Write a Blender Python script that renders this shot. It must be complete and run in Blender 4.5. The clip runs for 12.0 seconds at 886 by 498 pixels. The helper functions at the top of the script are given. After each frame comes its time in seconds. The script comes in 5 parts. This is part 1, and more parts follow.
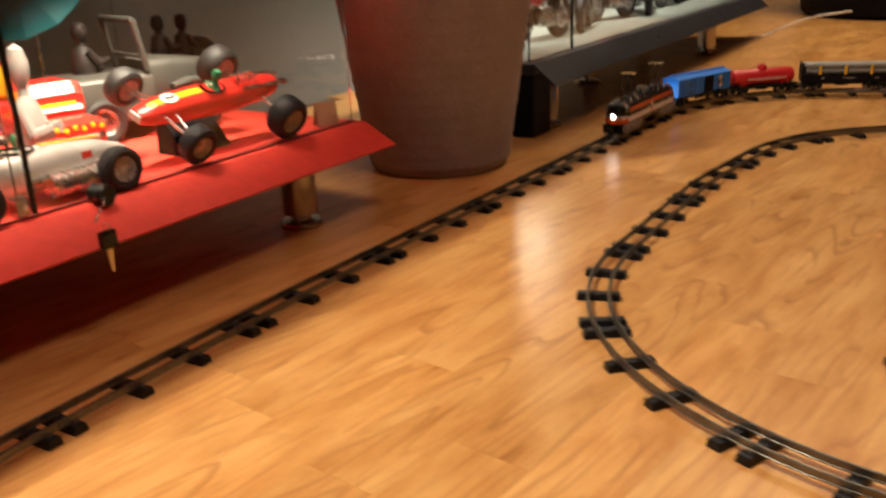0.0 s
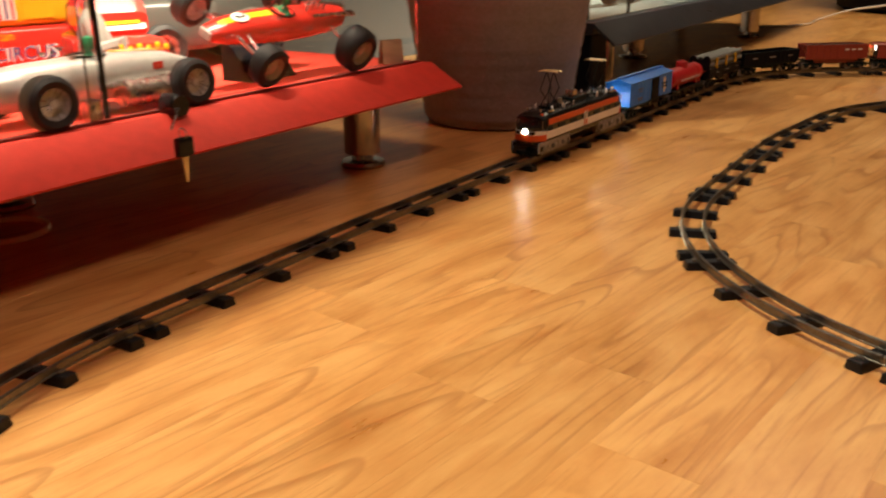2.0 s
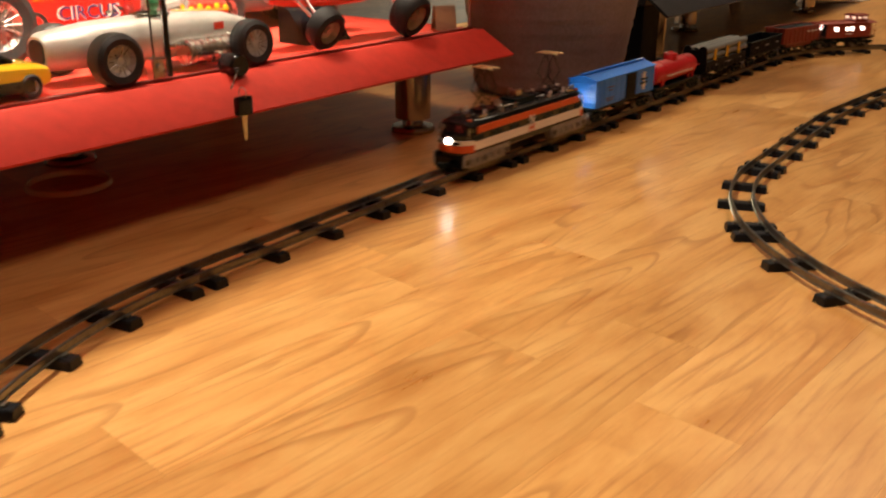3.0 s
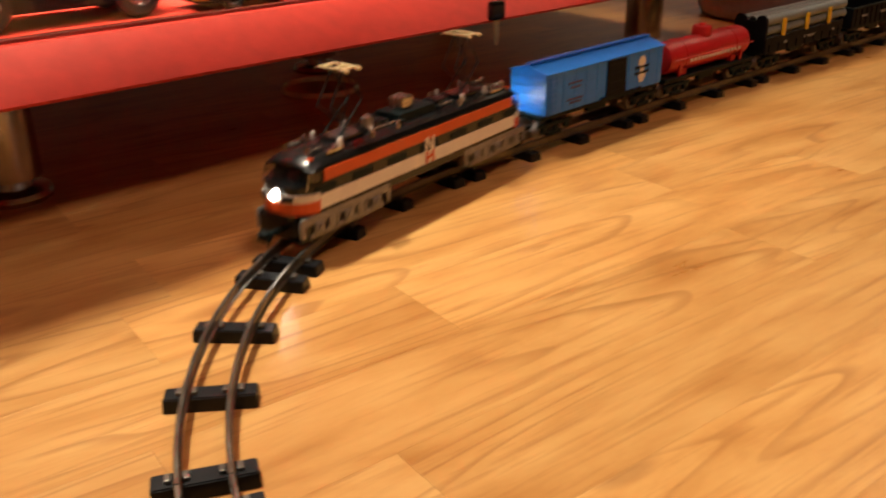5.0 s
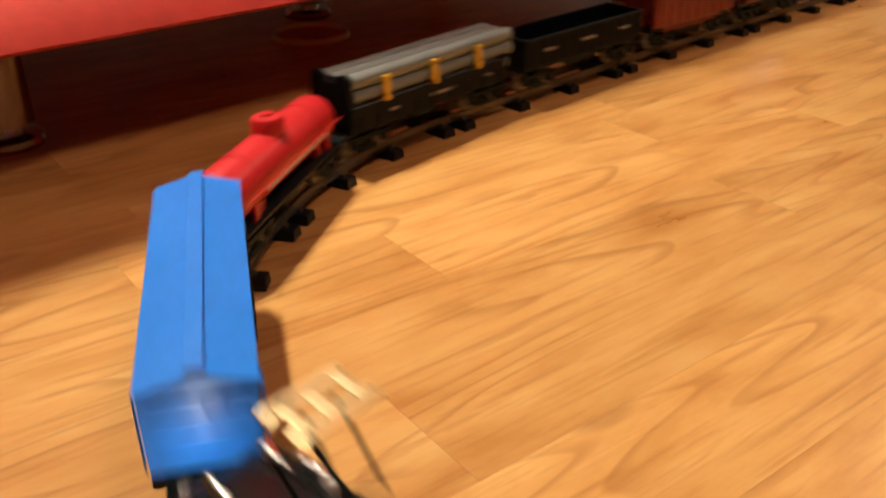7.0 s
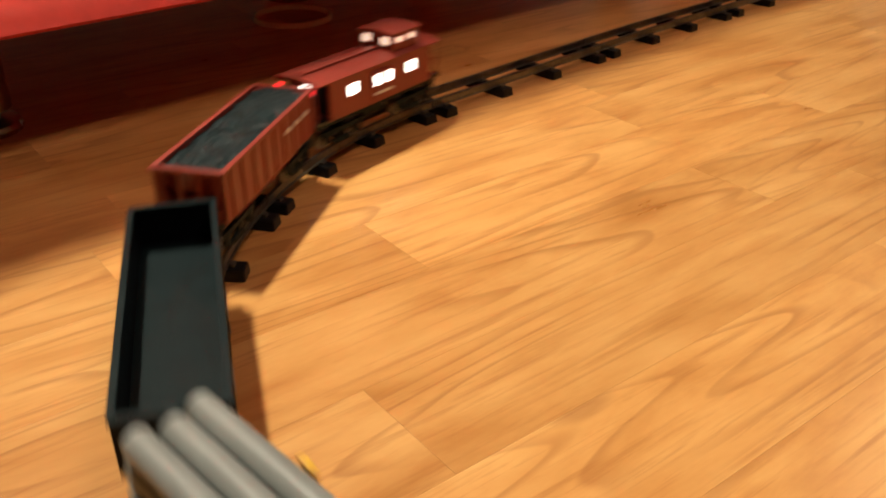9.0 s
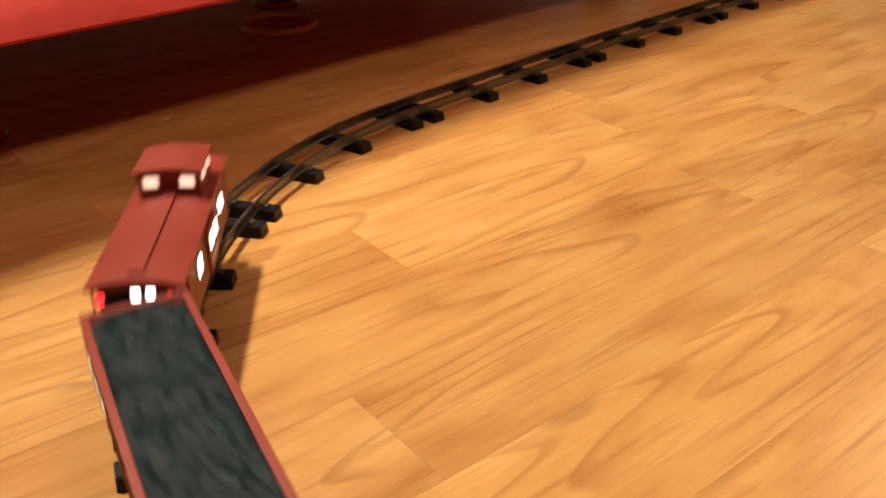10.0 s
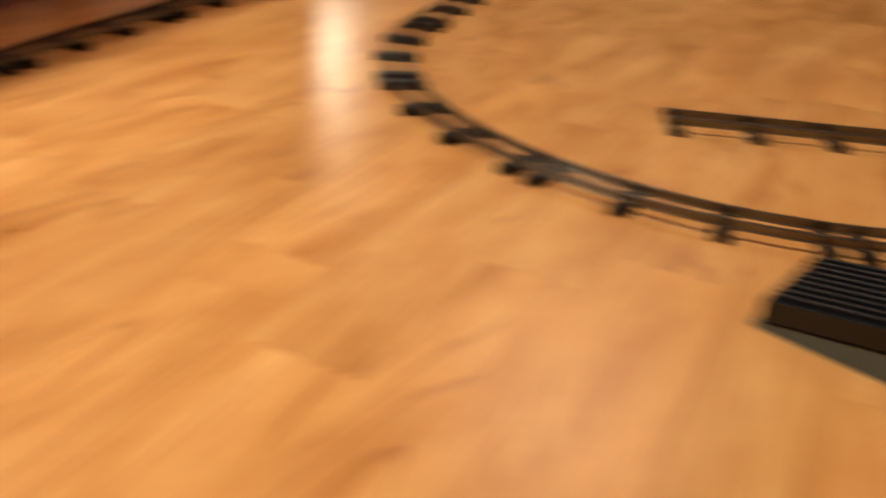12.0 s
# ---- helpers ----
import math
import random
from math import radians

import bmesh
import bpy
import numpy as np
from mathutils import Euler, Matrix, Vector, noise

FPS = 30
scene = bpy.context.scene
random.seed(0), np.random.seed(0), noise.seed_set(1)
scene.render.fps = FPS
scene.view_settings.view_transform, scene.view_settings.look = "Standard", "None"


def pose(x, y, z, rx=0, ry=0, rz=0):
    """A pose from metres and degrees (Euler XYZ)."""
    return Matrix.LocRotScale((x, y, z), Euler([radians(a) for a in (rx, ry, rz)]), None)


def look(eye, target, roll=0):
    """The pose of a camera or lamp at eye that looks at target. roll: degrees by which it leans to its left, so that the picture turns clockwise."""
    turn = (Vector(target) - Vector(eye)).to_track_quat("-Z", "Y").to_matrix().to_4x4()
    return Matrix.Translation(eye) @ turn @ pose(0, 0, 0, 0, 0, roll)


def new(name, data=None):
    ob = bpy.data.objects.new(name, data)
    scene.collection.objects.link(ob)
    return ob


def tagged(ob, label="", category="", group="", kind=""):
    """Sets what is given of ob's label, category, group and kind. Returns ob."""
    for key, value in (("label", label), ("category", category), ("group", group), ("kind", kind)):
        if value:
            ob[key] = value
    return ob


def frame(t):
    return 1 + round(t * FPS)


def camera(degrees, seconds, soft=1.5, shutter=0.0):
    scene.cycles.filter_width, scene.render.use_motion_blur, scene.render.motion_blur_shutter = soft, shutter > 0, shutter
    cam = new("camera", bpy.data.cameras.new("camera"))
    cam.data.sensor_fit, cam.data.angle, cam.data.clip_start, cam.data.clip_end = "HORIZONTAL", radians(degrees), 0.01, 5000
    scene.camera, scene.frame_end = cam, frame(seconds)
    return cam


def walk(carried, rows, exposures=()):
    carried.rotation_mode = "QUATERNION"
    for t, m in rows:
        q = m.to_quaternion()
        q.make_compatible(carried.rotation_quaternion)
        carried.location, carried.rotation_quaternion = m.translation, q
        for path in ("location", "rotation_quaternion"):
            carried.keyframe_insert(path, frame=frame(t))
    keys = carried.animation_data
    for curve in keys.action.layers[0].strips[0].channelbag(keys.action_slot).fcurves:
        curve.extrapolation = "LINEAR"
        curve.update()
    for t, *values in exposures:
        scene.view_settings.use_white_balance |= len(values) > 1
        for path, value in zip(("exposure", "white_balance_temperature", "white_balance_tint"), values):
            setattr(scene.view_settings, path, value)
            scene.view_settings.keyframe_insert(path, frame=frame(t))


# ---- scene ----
cam = camera(53.5, 12.0, 2.0, 1.0)
PATH = [
    (0, (-0.409, -0.651, 0.404), (1.187, 0.355, -0.261), -2.5),
    (0.5, (-0.413, -0.61, 0.373), (1.196, 0.417, -0.224), -2.4),
    (1, (-0.419, -0.589, 0.334), (1.213, 0.401, -0.263), -1.2),
    (1.5, (-0.429, -0.57, 0.309), (1.193, 0.407, -0.335), -1.0),
    (2, (-0.439, -0.559, 0.31), (1.155, 0.453, -0.35), -0.5),
    (2.5, (-0.445, -0.559, 0.309), (1.105, 0.514, -0.359), 0.1),
    (3, (-0.461, -0.561, 0.308), (1.065, 0.512, -0.413), 0.4),
    (3.5, (-0.489, -0.565, 0.285), (1.007, 0.537, -0.456), 0.6),
    (3.7, (-0.505, -0.559, 0.277), (0.957, 0.545, -0.524), 0.9),
    (5.3, (-0.542, -0.524, 0.272), (0.669, 0.832, -0.562), -1.0),
    (5.5, (-0.545, -0.526, 0.271), (0.649, 0.831, -0.583), -0.9),
    (6, (-0.55, -0.527, 0.277), (0.637, 0.833, -0.585), -0.8),
    (6.5, (-0.545, -0.534, 0.28), (0.674, 0.766, -0.626), -0.5),
    (7, (-0.544, -0.534, 0.282), (0.677, 0.74, -0.658), -0.3),
    (7.2, (-0.541, -0.536, 0.284), (0.666, 0.728, -0.684), -0.4),
    (8.8, (-0.540, -0.533, 0.287), (0.686, 0.710, -0.691), 0.1),
    (9, (-0.538, -0.535, 0.288), (0.688, 0.703, -0.694), 0.1),
    (9.5, (-0.536, -0.535, 0.288), (0.714, 0.683, -0.689), 0.0),
    (10, (-0.537, -0.536, 0.288), (0.71, 0.69, -0.684), -0.2),
    (10.5, (-0.536, -0.536, 0.288), (0.709, 0.688, -0.688), -0.3),
    (11, (-0.531, -0.54, 0.29), (0.723, 0.675, -0.685), -0.2),
    (11.3, (-0.510, -0.558, 0.292), (0.798, 0.617, -0.661), 0.2),
    (11.5, (-0.482, -0.574, 0.293), (0.967, 0.418, -0.664), 2.5),
    (12, (-0.423, -0.666, 0.287), (1.254, -0.124, -0.658), 4.6),
]
walk(cam, [(t, look(eye, target, roll)) for t, eye, target, roll in PATH], [(0.0, 0.0, 6500, 13), (2.0, 0.0, 6500, 10), (11.2, 0.0, 6500, 10), (12.0, -0.06, 6500, 16)])

# ---------- light ----------
world = bpy.data.worlds.new("room_air")
scene.world = world
world.use_nodes = True
world.node_tree.nodes["Background"].inputs[0].default_value = (1.0, 0.75, 0.5, 1)
world.node_tree.nodes["Background"].inputs[1].default_value = 0.003
scene.view_settings.exposure = 0.0


def lamp(name, at, target, sx, sy, watts, colour, spread=180):
    data = bpy.data.lights.new(name, "AREA")
    data.shape, data.size, data.size_y, data.energy, data.color = "RECTANGLE", sx, sy, watts, colour
    data.spread = math.radians(spread)
    ob = new(name, data)
    ob.matrix_world = look(at, target)
    return ob


WARM = (1.0, 0.79, 0.545)
lamp("ceiling_light_back", (-0.35, 0.72, 2.55), (-0.16, -0.08, 0.0), 0.12, 0.14, 25.0, (1.0, 0.875, 0.68), 94)
# Fill added for the shaded fronts and floor; its red tint colours the shade.
lamp("fill_light_middle", (0.2, -1.1, 2.58), (0.2, -0.6, 0.0), 0.5, 0.5, 18.0, (1.0, 0.64, 0.52))
# Broad panel added only to brighten the far end of the room.
lamp("fill_light_far", (3.2, -0.2, 2.58), (3.2, -0.3, 0.0), 1.2, 1.0, 30.0, WARM, 120)
# Unseen strip added to brighten the toys and the red deck.
lamp("showcase_fill", (0.02, 0.27, 0.632), (0.02, 0.42, 0.14), 1.08, 0.04, 7.5, (1.0, 0.86, 0.64), 62)
# Second strip, added because the motorcycles would be too dark without it.
lamp("dark_showcase_fill", (2.2, 0.20, 0.655), (2.2, 0.48, 0.15), 1.6, 0.04, 9.5, (1.0, 0.90, 0.76), 80)
lamp("dark_showcase_light", (2.05, 0.56, 0.49), (0.6, -0.15, 0.0), 0.045, 0.12, 1.5, (1.0, 0.86, 0.6))


# ---------- materials ----------
def links(m):
    return m.node_tree.nodes, m.node_tree.links


def mat(name, colour, rough=0.5, metal=0.0, var=0.12, scale=60.0, bump=0.0, glow=0.0, coat=0.0, glow_colour=None, spec=0.5):
    """A plain finish with mottling at two scales and a fine relief."""
    m = bpy.data.materials.new(name)
    m.use_nodes = True
    nd, ln = links(m)
    b = nd["Principled BSDF"]
    tex = nd.new("ShaderNodeTexCoord")
    n1, n2 = nd.new("ShaderNodeTexNoise"), nd.new("ShaderNodeTexNoise")
    n1.inputs["Scale"].default_value, n2.inputs["Scale"].default_value = scale, scale * 7
    n1.inputs["Detail"].default_value = n2.inputs["Detail"].default_value = 4
    ln.new(tex.outputs["Object"], n1.inputs["Vector"])
    ln.new(tex.outputs["Object"], n2.inputs["Vector"])
    add = nd.new("ShaderNodeMath")
    add.operation = "ADD"
    ln.new(n1.outputs["Fac"], add.inputs[0])
    ln.new(n2.outputs["Fac"], add.inputs[1])
    ramp = nd.new("ShaderNodeMapRange")
    ramp.inputs[1].default_value, ramp.inputs[2].default_value = 0.6, 1.4
    ramp.inputs[3].default_value, ramp.inputs[4].default_value = 1 - var, 1 + var
    ln.new(add.outputs[0], ramp.inputs[0])
    mul = nd.new("ShaderNodeMix")
    mul.data_type, mul.blend_type = "RGBA", "MULTIPLY"
    mul.inputs[0].default_value = 1
    mul.inputs[6].default_value = (*colour, 1)
    ln.new(ramp.outputs[0], mul.inputs[7])
    ln.new(mul.outputs[2], b.inputs["Base Color"])
    rr = nd.new("ShaderNodeMapRange")
    rr.inputs[3].default_value, rr.inputs[4].default_value = max(rough - 0.08, 0.02), min(rough + 0.12, 1)
    ln.new(n1.outputs["Fac"], rr.inputs[0])
    ln.new(rr.outputs[0], b.inputs["Roughness"])
    b.inputs["Metallic"].default_value = metal
    b.inputs["Coat Weight"].default_value = coat
    b.inputs["Specular IOR Level"].default_value = spec
    b.inputs["Coat Roughness"].default_value = 0.08
    if bump:
        bp = nd.new("ShaderNodeBump")
        bp.inputs["Strength"].default_value, bp.inputs["Distance"].default_value = bump, 0.001
        ln.new(n2.outputs["Fac"], bp.inputs["Height"])
        ln.new(bp.outputs[0], b.inputs["Normal"])
    if glow:
        b.inputs["Emission Color"].default_value = (*(glow_colour or colour), 1)
        b.inputs["Emission Strength"].default_value = glow
    return m


def wood_floor():
    """Honey-coloured laminate with stretched grain and cathedral figures, shifted plank by plank."""
    m = bpy.data.materials.new("laminate_wood")
    m.use_nodes = True
    nd, ln = links(m)
    b = nd["Principled BSDF"]
    tex, info = nd.new("ShaderNodeTexCoord"), nd.new("ShaderNodeObjectInfo")
    off = nd.new("ShaderNodeVectorMath")
    off.operation = "MULTIPLY_ADD"
    comb = nd.new("ShaderNodeCombineXYZ")
    geo = nd.new("ShaderNodeNewGeometry")
    both = nd.new("ShaderNodeMath")
    both.operation = "ADD"
    ln.new(info.outputs["Random"], both.inputs[0])
    ln.new(geo.outputs["Random Per Island"], both.inputs[1])
    rnd = nd.new("ShaderNodeMath")
    rnd.operation = "FRACT"
    ln.new(both.outputs[0], rnd.inputs[0])
    for k, f in enumerate((37.0, 11.0, 5.0)):
        mu = nd.new("ShaderNodeMath")
        mu.operation = "MULTIPLY"
        mu.inputs[1].default_value = f
        ln.new(rnd.outputs[0], mu.inputs[0])
        ln.new(mu.outputs[0], comb.inputs[k])
    off.inputs[1].default_value = (1, 1, 1)
    ln.new(tex.outputs["Object"], off.inputs[0])
    ln.new(comb.outputs[0], off.inputs[2])

    def noise_at(scale_vec, scale, detail, rough=0.55, dist=0.0):
        mp = nd.new("ShaderNodeMapping")
        mp.inputs["Scale"].default_value = scale_vec
        ln.new(off.outputs[0], mp.inputs["Vector"])
        n = nd.new("ShaderNodeTexNoise")
        n.inputs["Scale"].default_value, n.inputs["Detail"].default_value = scale, detail
        n.inputs["Roughness"].default_value, n.inputs["Distortion"].default_value = rough, dist
        ln.new(mp.outputs[0], n.inputs["Vector"])
        return n
    def maths(op, a, b=None):
        n = nd.new("ShaderNodeMath")
        n.operation = op
        for k, v in enumerate((a, b)):
            if isinstance(v, (int, float)):
                n.inputs[k].default_value = v
            elif v is not None:
                ln.new(v, n.inputs[k])
        return n.outputs[0]

    def ease(v, lo, hi, to_lo=0.0, to_hi=1.0):
        n = nd.new("ShaderNodeMapRange")
        n.interpolation_type = "SMOOTHSTEP"
        for k, q in enumerate((lo, hi, to_lo, to_hi)):
            n.inputs[k + 1].default_value = q
        ln.new(v, n.inputs[0])
        return n.outputs[0]
    broad = noise_at((0.85, 7.0, 1.0), 1.5, 2.0, 0.40, 0.12)
    wave = maths("FRACT", maths("MULTIPLY", broad.outputs["Fac"], 17.0))
    line = maths("MULTIPLY", ease(wave, 0.66, 0.93), ease(wave, 0.93, 1.0, 1.0, 0.0))
    patchy = noise_at((2.2, 6.0, 1.0), 2.2, 2)
    line = maths("MULTIPLY", line, ease(patchy.outputs["Fac"], 0.36, 0.62))
    fine = noise_at((4.0, 95.0, 1.0), 1.8, 5, 0.65, 0.15)
    pores = noise_at((14.0, 260.0, 1.0), 1.4, 3, 0.6)
    blotch = noise_at((1.6, 5.5, 1.0), 4.2, 5, 0.6, 0.3)
    c1 = nd.new("ShaderNodeValToRGB")
    c1.color_ramp.elements[0].position, c1.color_ramp.elements[1].position = 0.30, 0.70
    c1.color_ramp.elements[0].color, c1.color_ramp.elements[1].color = (0.44, 0.195, 0.049, 1), (0.675, 0.387, 0.130, 1)
    mid = c1.color_ramp.elements.new(0.5)
    mid.color = (0.578, 0.298, 0.089, 1)
    ln.new(blotch.outputs["Fac"], c1.inputs[0])

    def darken(prev, fac, amount, colour):
        mx = nd.new("ShaderNodeMix")
        mx.data_type = "RGBA"
        ln.new(maths("MULTIPLY", fac, amount), mx.inputs[0])
        ln.new(prev, mx.inputs[6])
        mx.inputs[7].default_value = (*colour, 1)
        return mx.outputs[2]
    knot_at = nd.new("ShaderNodeMapping")
    knot_at.inputs["Scale"].default_value = (3.2, 9.0, 1.0)
    ln.new(off.outputs[0], knot_at.inputs["Vector"])
    knots = nd.new("ShaderNodeTexVoronoi")
    knots.inputs["Scale"].default_value, knots.inputs["Randomness"].default_value = 1.0, 1.0
    ln.new(knot_at.outputs[0], knots.inputs["Vector"])
    col = darken(c1.outputs[0], line, 0.46, (0.25, 0.085, 0.018))
    col = darken(col, ease(fine.outputs["Fac"], 0.50, 0.74), 0.52, (0.30, 0.105, 0.022))
    col = darken(col, ease(pores.outputs["Fac"], 0.60, 0.78), 0.30, (0.24, 0.075, 0.015))
    col = darken(col, ease(knots.outputs["Distance"], 0.03, 0.085, 1.0, 0.0), 0.42, (0.20, 0.065, 0.016))
    tone = nd.new("ShaderNodeMapRange")
    tone.inputs[3].default_value, tone.inputs[4].default_value = 0.90, 1.08
    ln.new(rnd.outputs[0], tone.inputs[0])
    mul = nd.new("ShaderNodeMix")
    mul.data_type, mul.blend_type = "RGBA", "MULTIPLY"
    mul.inputs[0].default_value = 1
    ln.new(col, mul.inputs[6])
    ln.new(tone.outputs[0], mul.inputs[7])
    ln.new(mul.outputs[2], b.inputs["Base Color"])
    rr = nd.new("ShaderNodeMapRange")
    rr.inputs[3].default_value, rr.inputs[4].default_value = 0.24, 0.36
    ln.new(blotch.outputs["Fac"], rr.inputs[0])
    ln.new(rr.outputs[0], b.inputs["Roughness"])
    bp = nd.new("ShaderNodeBump")
    bp.inputs["Strength"].default_value, bp.inputs["Distance"].default_value = 0.12, 0.0004
    ln.new(fine.outputs["Fac"], bp.inputs["Height"])
    ln.new(bp.outputs[0], b.inputs["Normal"])
    return m


def glass_mat():
    m = bpy.data.materials.new("clear_glass")
    m.use_nodes = True
    b = m.node_tree.nodes["Principled BSDF"]
    b.inputs["Base Color"].default_value = (0.95, 0.98, 0.96, 1)
    b.inputs["Roughness"].default_value = 0.02
    b.inputs["Transmission Weight"].default_value = 1.0
    b.inputs["IOR"].default_value = 1.45
    return m


WOOD = wood_floor()
GLASS = glass_mat()
BLACK = mat("black_gloss", (0.006, 0.008, 0.009), 0.22, 0, 0.2, 40, 0.02, coat=0.15, spec=0.35)
TIE = mat("black_tie_plastic", (0.006, 0.007, 0.009), 0.38, 0, 0.3, 90, 0.1, spec=0.3)
RAIL = mat("rail_steel", (0.20, 0.19, 0.165), 0.30, 0.9, 0.35, 70, 0.1)
STEEL = mat("bare_steel", (0.55, 0.53, 0.5), 0.25, 1.0, 0.15, 60, 0.05)
GREYMETAL = mat("cast_grey", (0.30, 0.285, 0.27), 0.45, 0.5, 0.4, 160, 0.6)
ORANGE = mat("orange_red_paint", (0.62, 0.075, 0.012), 0.3, 0, 0.1, 40, 0.03)
WHITE = mat("white_paint", (0.78, 0.74, 0.68), 0.32, 0, 0.08, 40, 0.03)
BLUE = mat("blue_plastic", (0.014, 0.20, 0.78), 0.38, 0, 0.12, 35, 0.12)
REDCAR = mat("red_plastic", (0.55, 0.018, 0.022), 0.35, 0, 0.12, 35, 0.08)
PIPE = mat("grey_pipe_plastic", (0.21, 0.235, 0.225), 0.45, 0, 0.15, 40, 0.1)
YELLOW = mat("yellow_plastic", (0.75, 0.45, 0.02), 0.4, 0, 0.1, 40, 0.05)
BROWNRED = mat("oxide_red_plastic", (0.25, 0.032, 0.018), 0.42, 0, 0.15, 45, 0.12)
COAL = mat("coal_load", (0.009, 0.023, 0.026), 0.42, 0, 0.6, 90, 0.6, spec=0.22)
DARKGREY = mat("dark_grey_plastic", (0.005, 0.013, 0.015), 0.45, 0, 0.25, 50, 0.15, spec=0.14)
GOLD = mat("brass", (0.86, 0.70, 0.38), 0.35, 0.55, 0.1, 60, 0.03)
WINDOWLIT = mat("lit_window", (1.0, 0.9, 0.78), 0.4, 0, 0.03, 60, 0, 5.0)
WINDOWDIM = mat("dim_lit_window", (1.0, 0.66, 0.48), 0.4, 0, 0.05, 60, 0, 1.3)
HEADLIT = mat("lit_headlight", (1.0, 0.9, 0.75), 0.3, 0, 0.02, 60, 0, 90.0)
REDLIT = mat("lit_red_marker", (0.9, 0.015, 0.02), 0.3, 0, 0.02, 60, 0, 4.0)
REDSHELF = mat("red_lacquer", (0.80, 0.068, 0.045), 0.48, 0, 0.12, 9, 0.2, spec=0.25)
CHROME = mat("brushed_chrome", (0.5, 0.45, 0.42), 0.22, 1.0, 0.12, 30, 0.04)
POT = mat("taupe_planter", (0.27, 0.222, 0.215), 0.62, 0, 0.2, 22, 0.5)
DARKSHELF = mat("dark_lacquer", (0.022, 0.023, 0.027), 0.3, 0, 0.2, 20, 0.05)
WALLM = mat("grey_wall", (0.15, 0.155, 0.145), 0.75, 0, 0.08, 5, 0.3)
WALLW = mat("warm_wall", (0.32, 0.25, 0.18), 0.8, 0, 0.08, 5, 0.3)
CEIL = mat("ceiling_white", (0.55, 0.52, 0.48), 0.8, 0, 0.05, 5, 0.2)
RUBBER = mat("tyre_rubber", (0.016, 0.015, 0.015), 0.55, 0, 0.3, 80, 0.3)
TINRED = mat("tin_red", (0.62, 0.03, 0.02), 0.18, 0, 0.08, 30, 0.02, coat=0.6)
TINYEL = mat("tin_yellow", (0.82, 0.5, 0.02), 0.18, 0, 0.08, 30, 0.02, coat=0.6)
TINWHITE = mat("tin_white", (0.8, 0.78, 0.72), 0.2, 0, 0.08, 30, 0.02, coat=0.6)
TINSILVER = mat("tin_silver", (0.56, 0.55, 0.52), 0.32, 0.4, 0.15, 30, 0.04)
TINGREEN = mat("tin_green", (0.012, 0.23, 0.10), 0.3, 0, 0.1, 40, 0.03)
TEAL = mat("teal_cloth", (0.004, 0.17, 0.20), 0.4, 0, 0.15, 40, 0.3)
OLIVE = mat("olive_grey_paint", (0.075, 0.074, 0.066), 0.4, 0, 0.15, 30, 0.1)
DOLL = mat("doll_dark_cloth", (0.016, 0.010, 0.009), 0.6, 0, 0.25, 60, 0.2)
CARD = mat("brown_card", (0.3, 0.17, 0.09), 0.7, 0, 0.12, 40, 0.2)
NAVY = mat("navy_print", (0.05, 0.04, 0.16), 0.35, 0, 0.1, 40, 0)
CARBLACK = mat("matt_black_plastic", (0.004, 0.005, 0.008), 0.5, 0, 0.25, 50, 0.12, spec=0.12)
PALECLOTH = mat("pale_doll_cloth", (0.22, 0.21, 0.195), 0.7, 0, 0.2, 60, 0.2)
# Pale, barely metallic: the base colour stands in for the rim's bright reflection.
HOOP = mat("shine_pale_brass", (0.98, 0.80, 0.46), 0.2, 0.25, 0.06, 60, 0.02)
PALEDECK = mat("pale_grey_green_board", (0.26, 0.30, 0.27), 0.3, 0, 0.1, 20, 0.05)
PLASTER = mat("white_board", (0.75, 0.72, 0.68), 0.6, 0, 0.08, 8, 0.1)
TEALPAD = mat("grey_green_plastic", (0.075, 0.10, 0.09), 0.45, 0, 0.15, 40, 0.15)


# ---------- mesh helpers ----------
def part(name, bm, material, parent=None, label="", smooth=False):
    me = bpy.data.meshes.new(name)
    bm.normal_update()
    bm.to_mesh(me)
    bm.free()
    if smooth:
        for p in me.polygons:
            p.use_smooth = True
        me.set_sharp_from_angle(angle=radians(38))
    me.materials.append(material)
    ob = new(name, me)
    ob.parent = parent
    return tagged(ob, label)


def thing(name, label, category, m=None, group="", kind=""):
    ob = tagged(new(name), label, category, group, kind)
    if m is not None:
        ob.matrix_basis = m
    return ob


def box(sx, sy, sz, at=(0, 0, 0), bev=0.0, m=None, bm=None):
    """A box with its middle at at, its edges rounded by bev."""
    own = bmesh.new()
    bmesh.ops.create_cube(own, size=1.0, matrix=Matrix.Diagonal((sx, sy, sz, 1)))
    if bev:
        bmesh.ops.bevel(own, geom=own.edges[:], offset=bev, segments=2, affect="EDGES", profile=0.7)
    return join(bm, own, Matrix.Translation(at) @ (m or Matrix()))


def join(bm, own, m):
    own.transform(m)
    if bm is None:
        return own
    me = bpy.data.meshes.new("scrap")
    own.to_mesh(me)
    own.free()
    bm.from_mesh(me)
    bpy.data.meshes.remove(me)
    return bm


def rod(a, b, r, seg=8, bm=None, r2=None):
    a, b = Vector(a), Vector(b)
    own = bmesh.new()
    bmesh.ops.create_cone(own, cap_ends=True, segments=seg, radius1=r, radius2=r if r2 is None else r2, depth=(b - a).length)
    return join(bm, own, Matrix.Translation((a + b) / 2) @ (b - a).to_track_quat("Z", "Y").to_matrix().to_4x4())


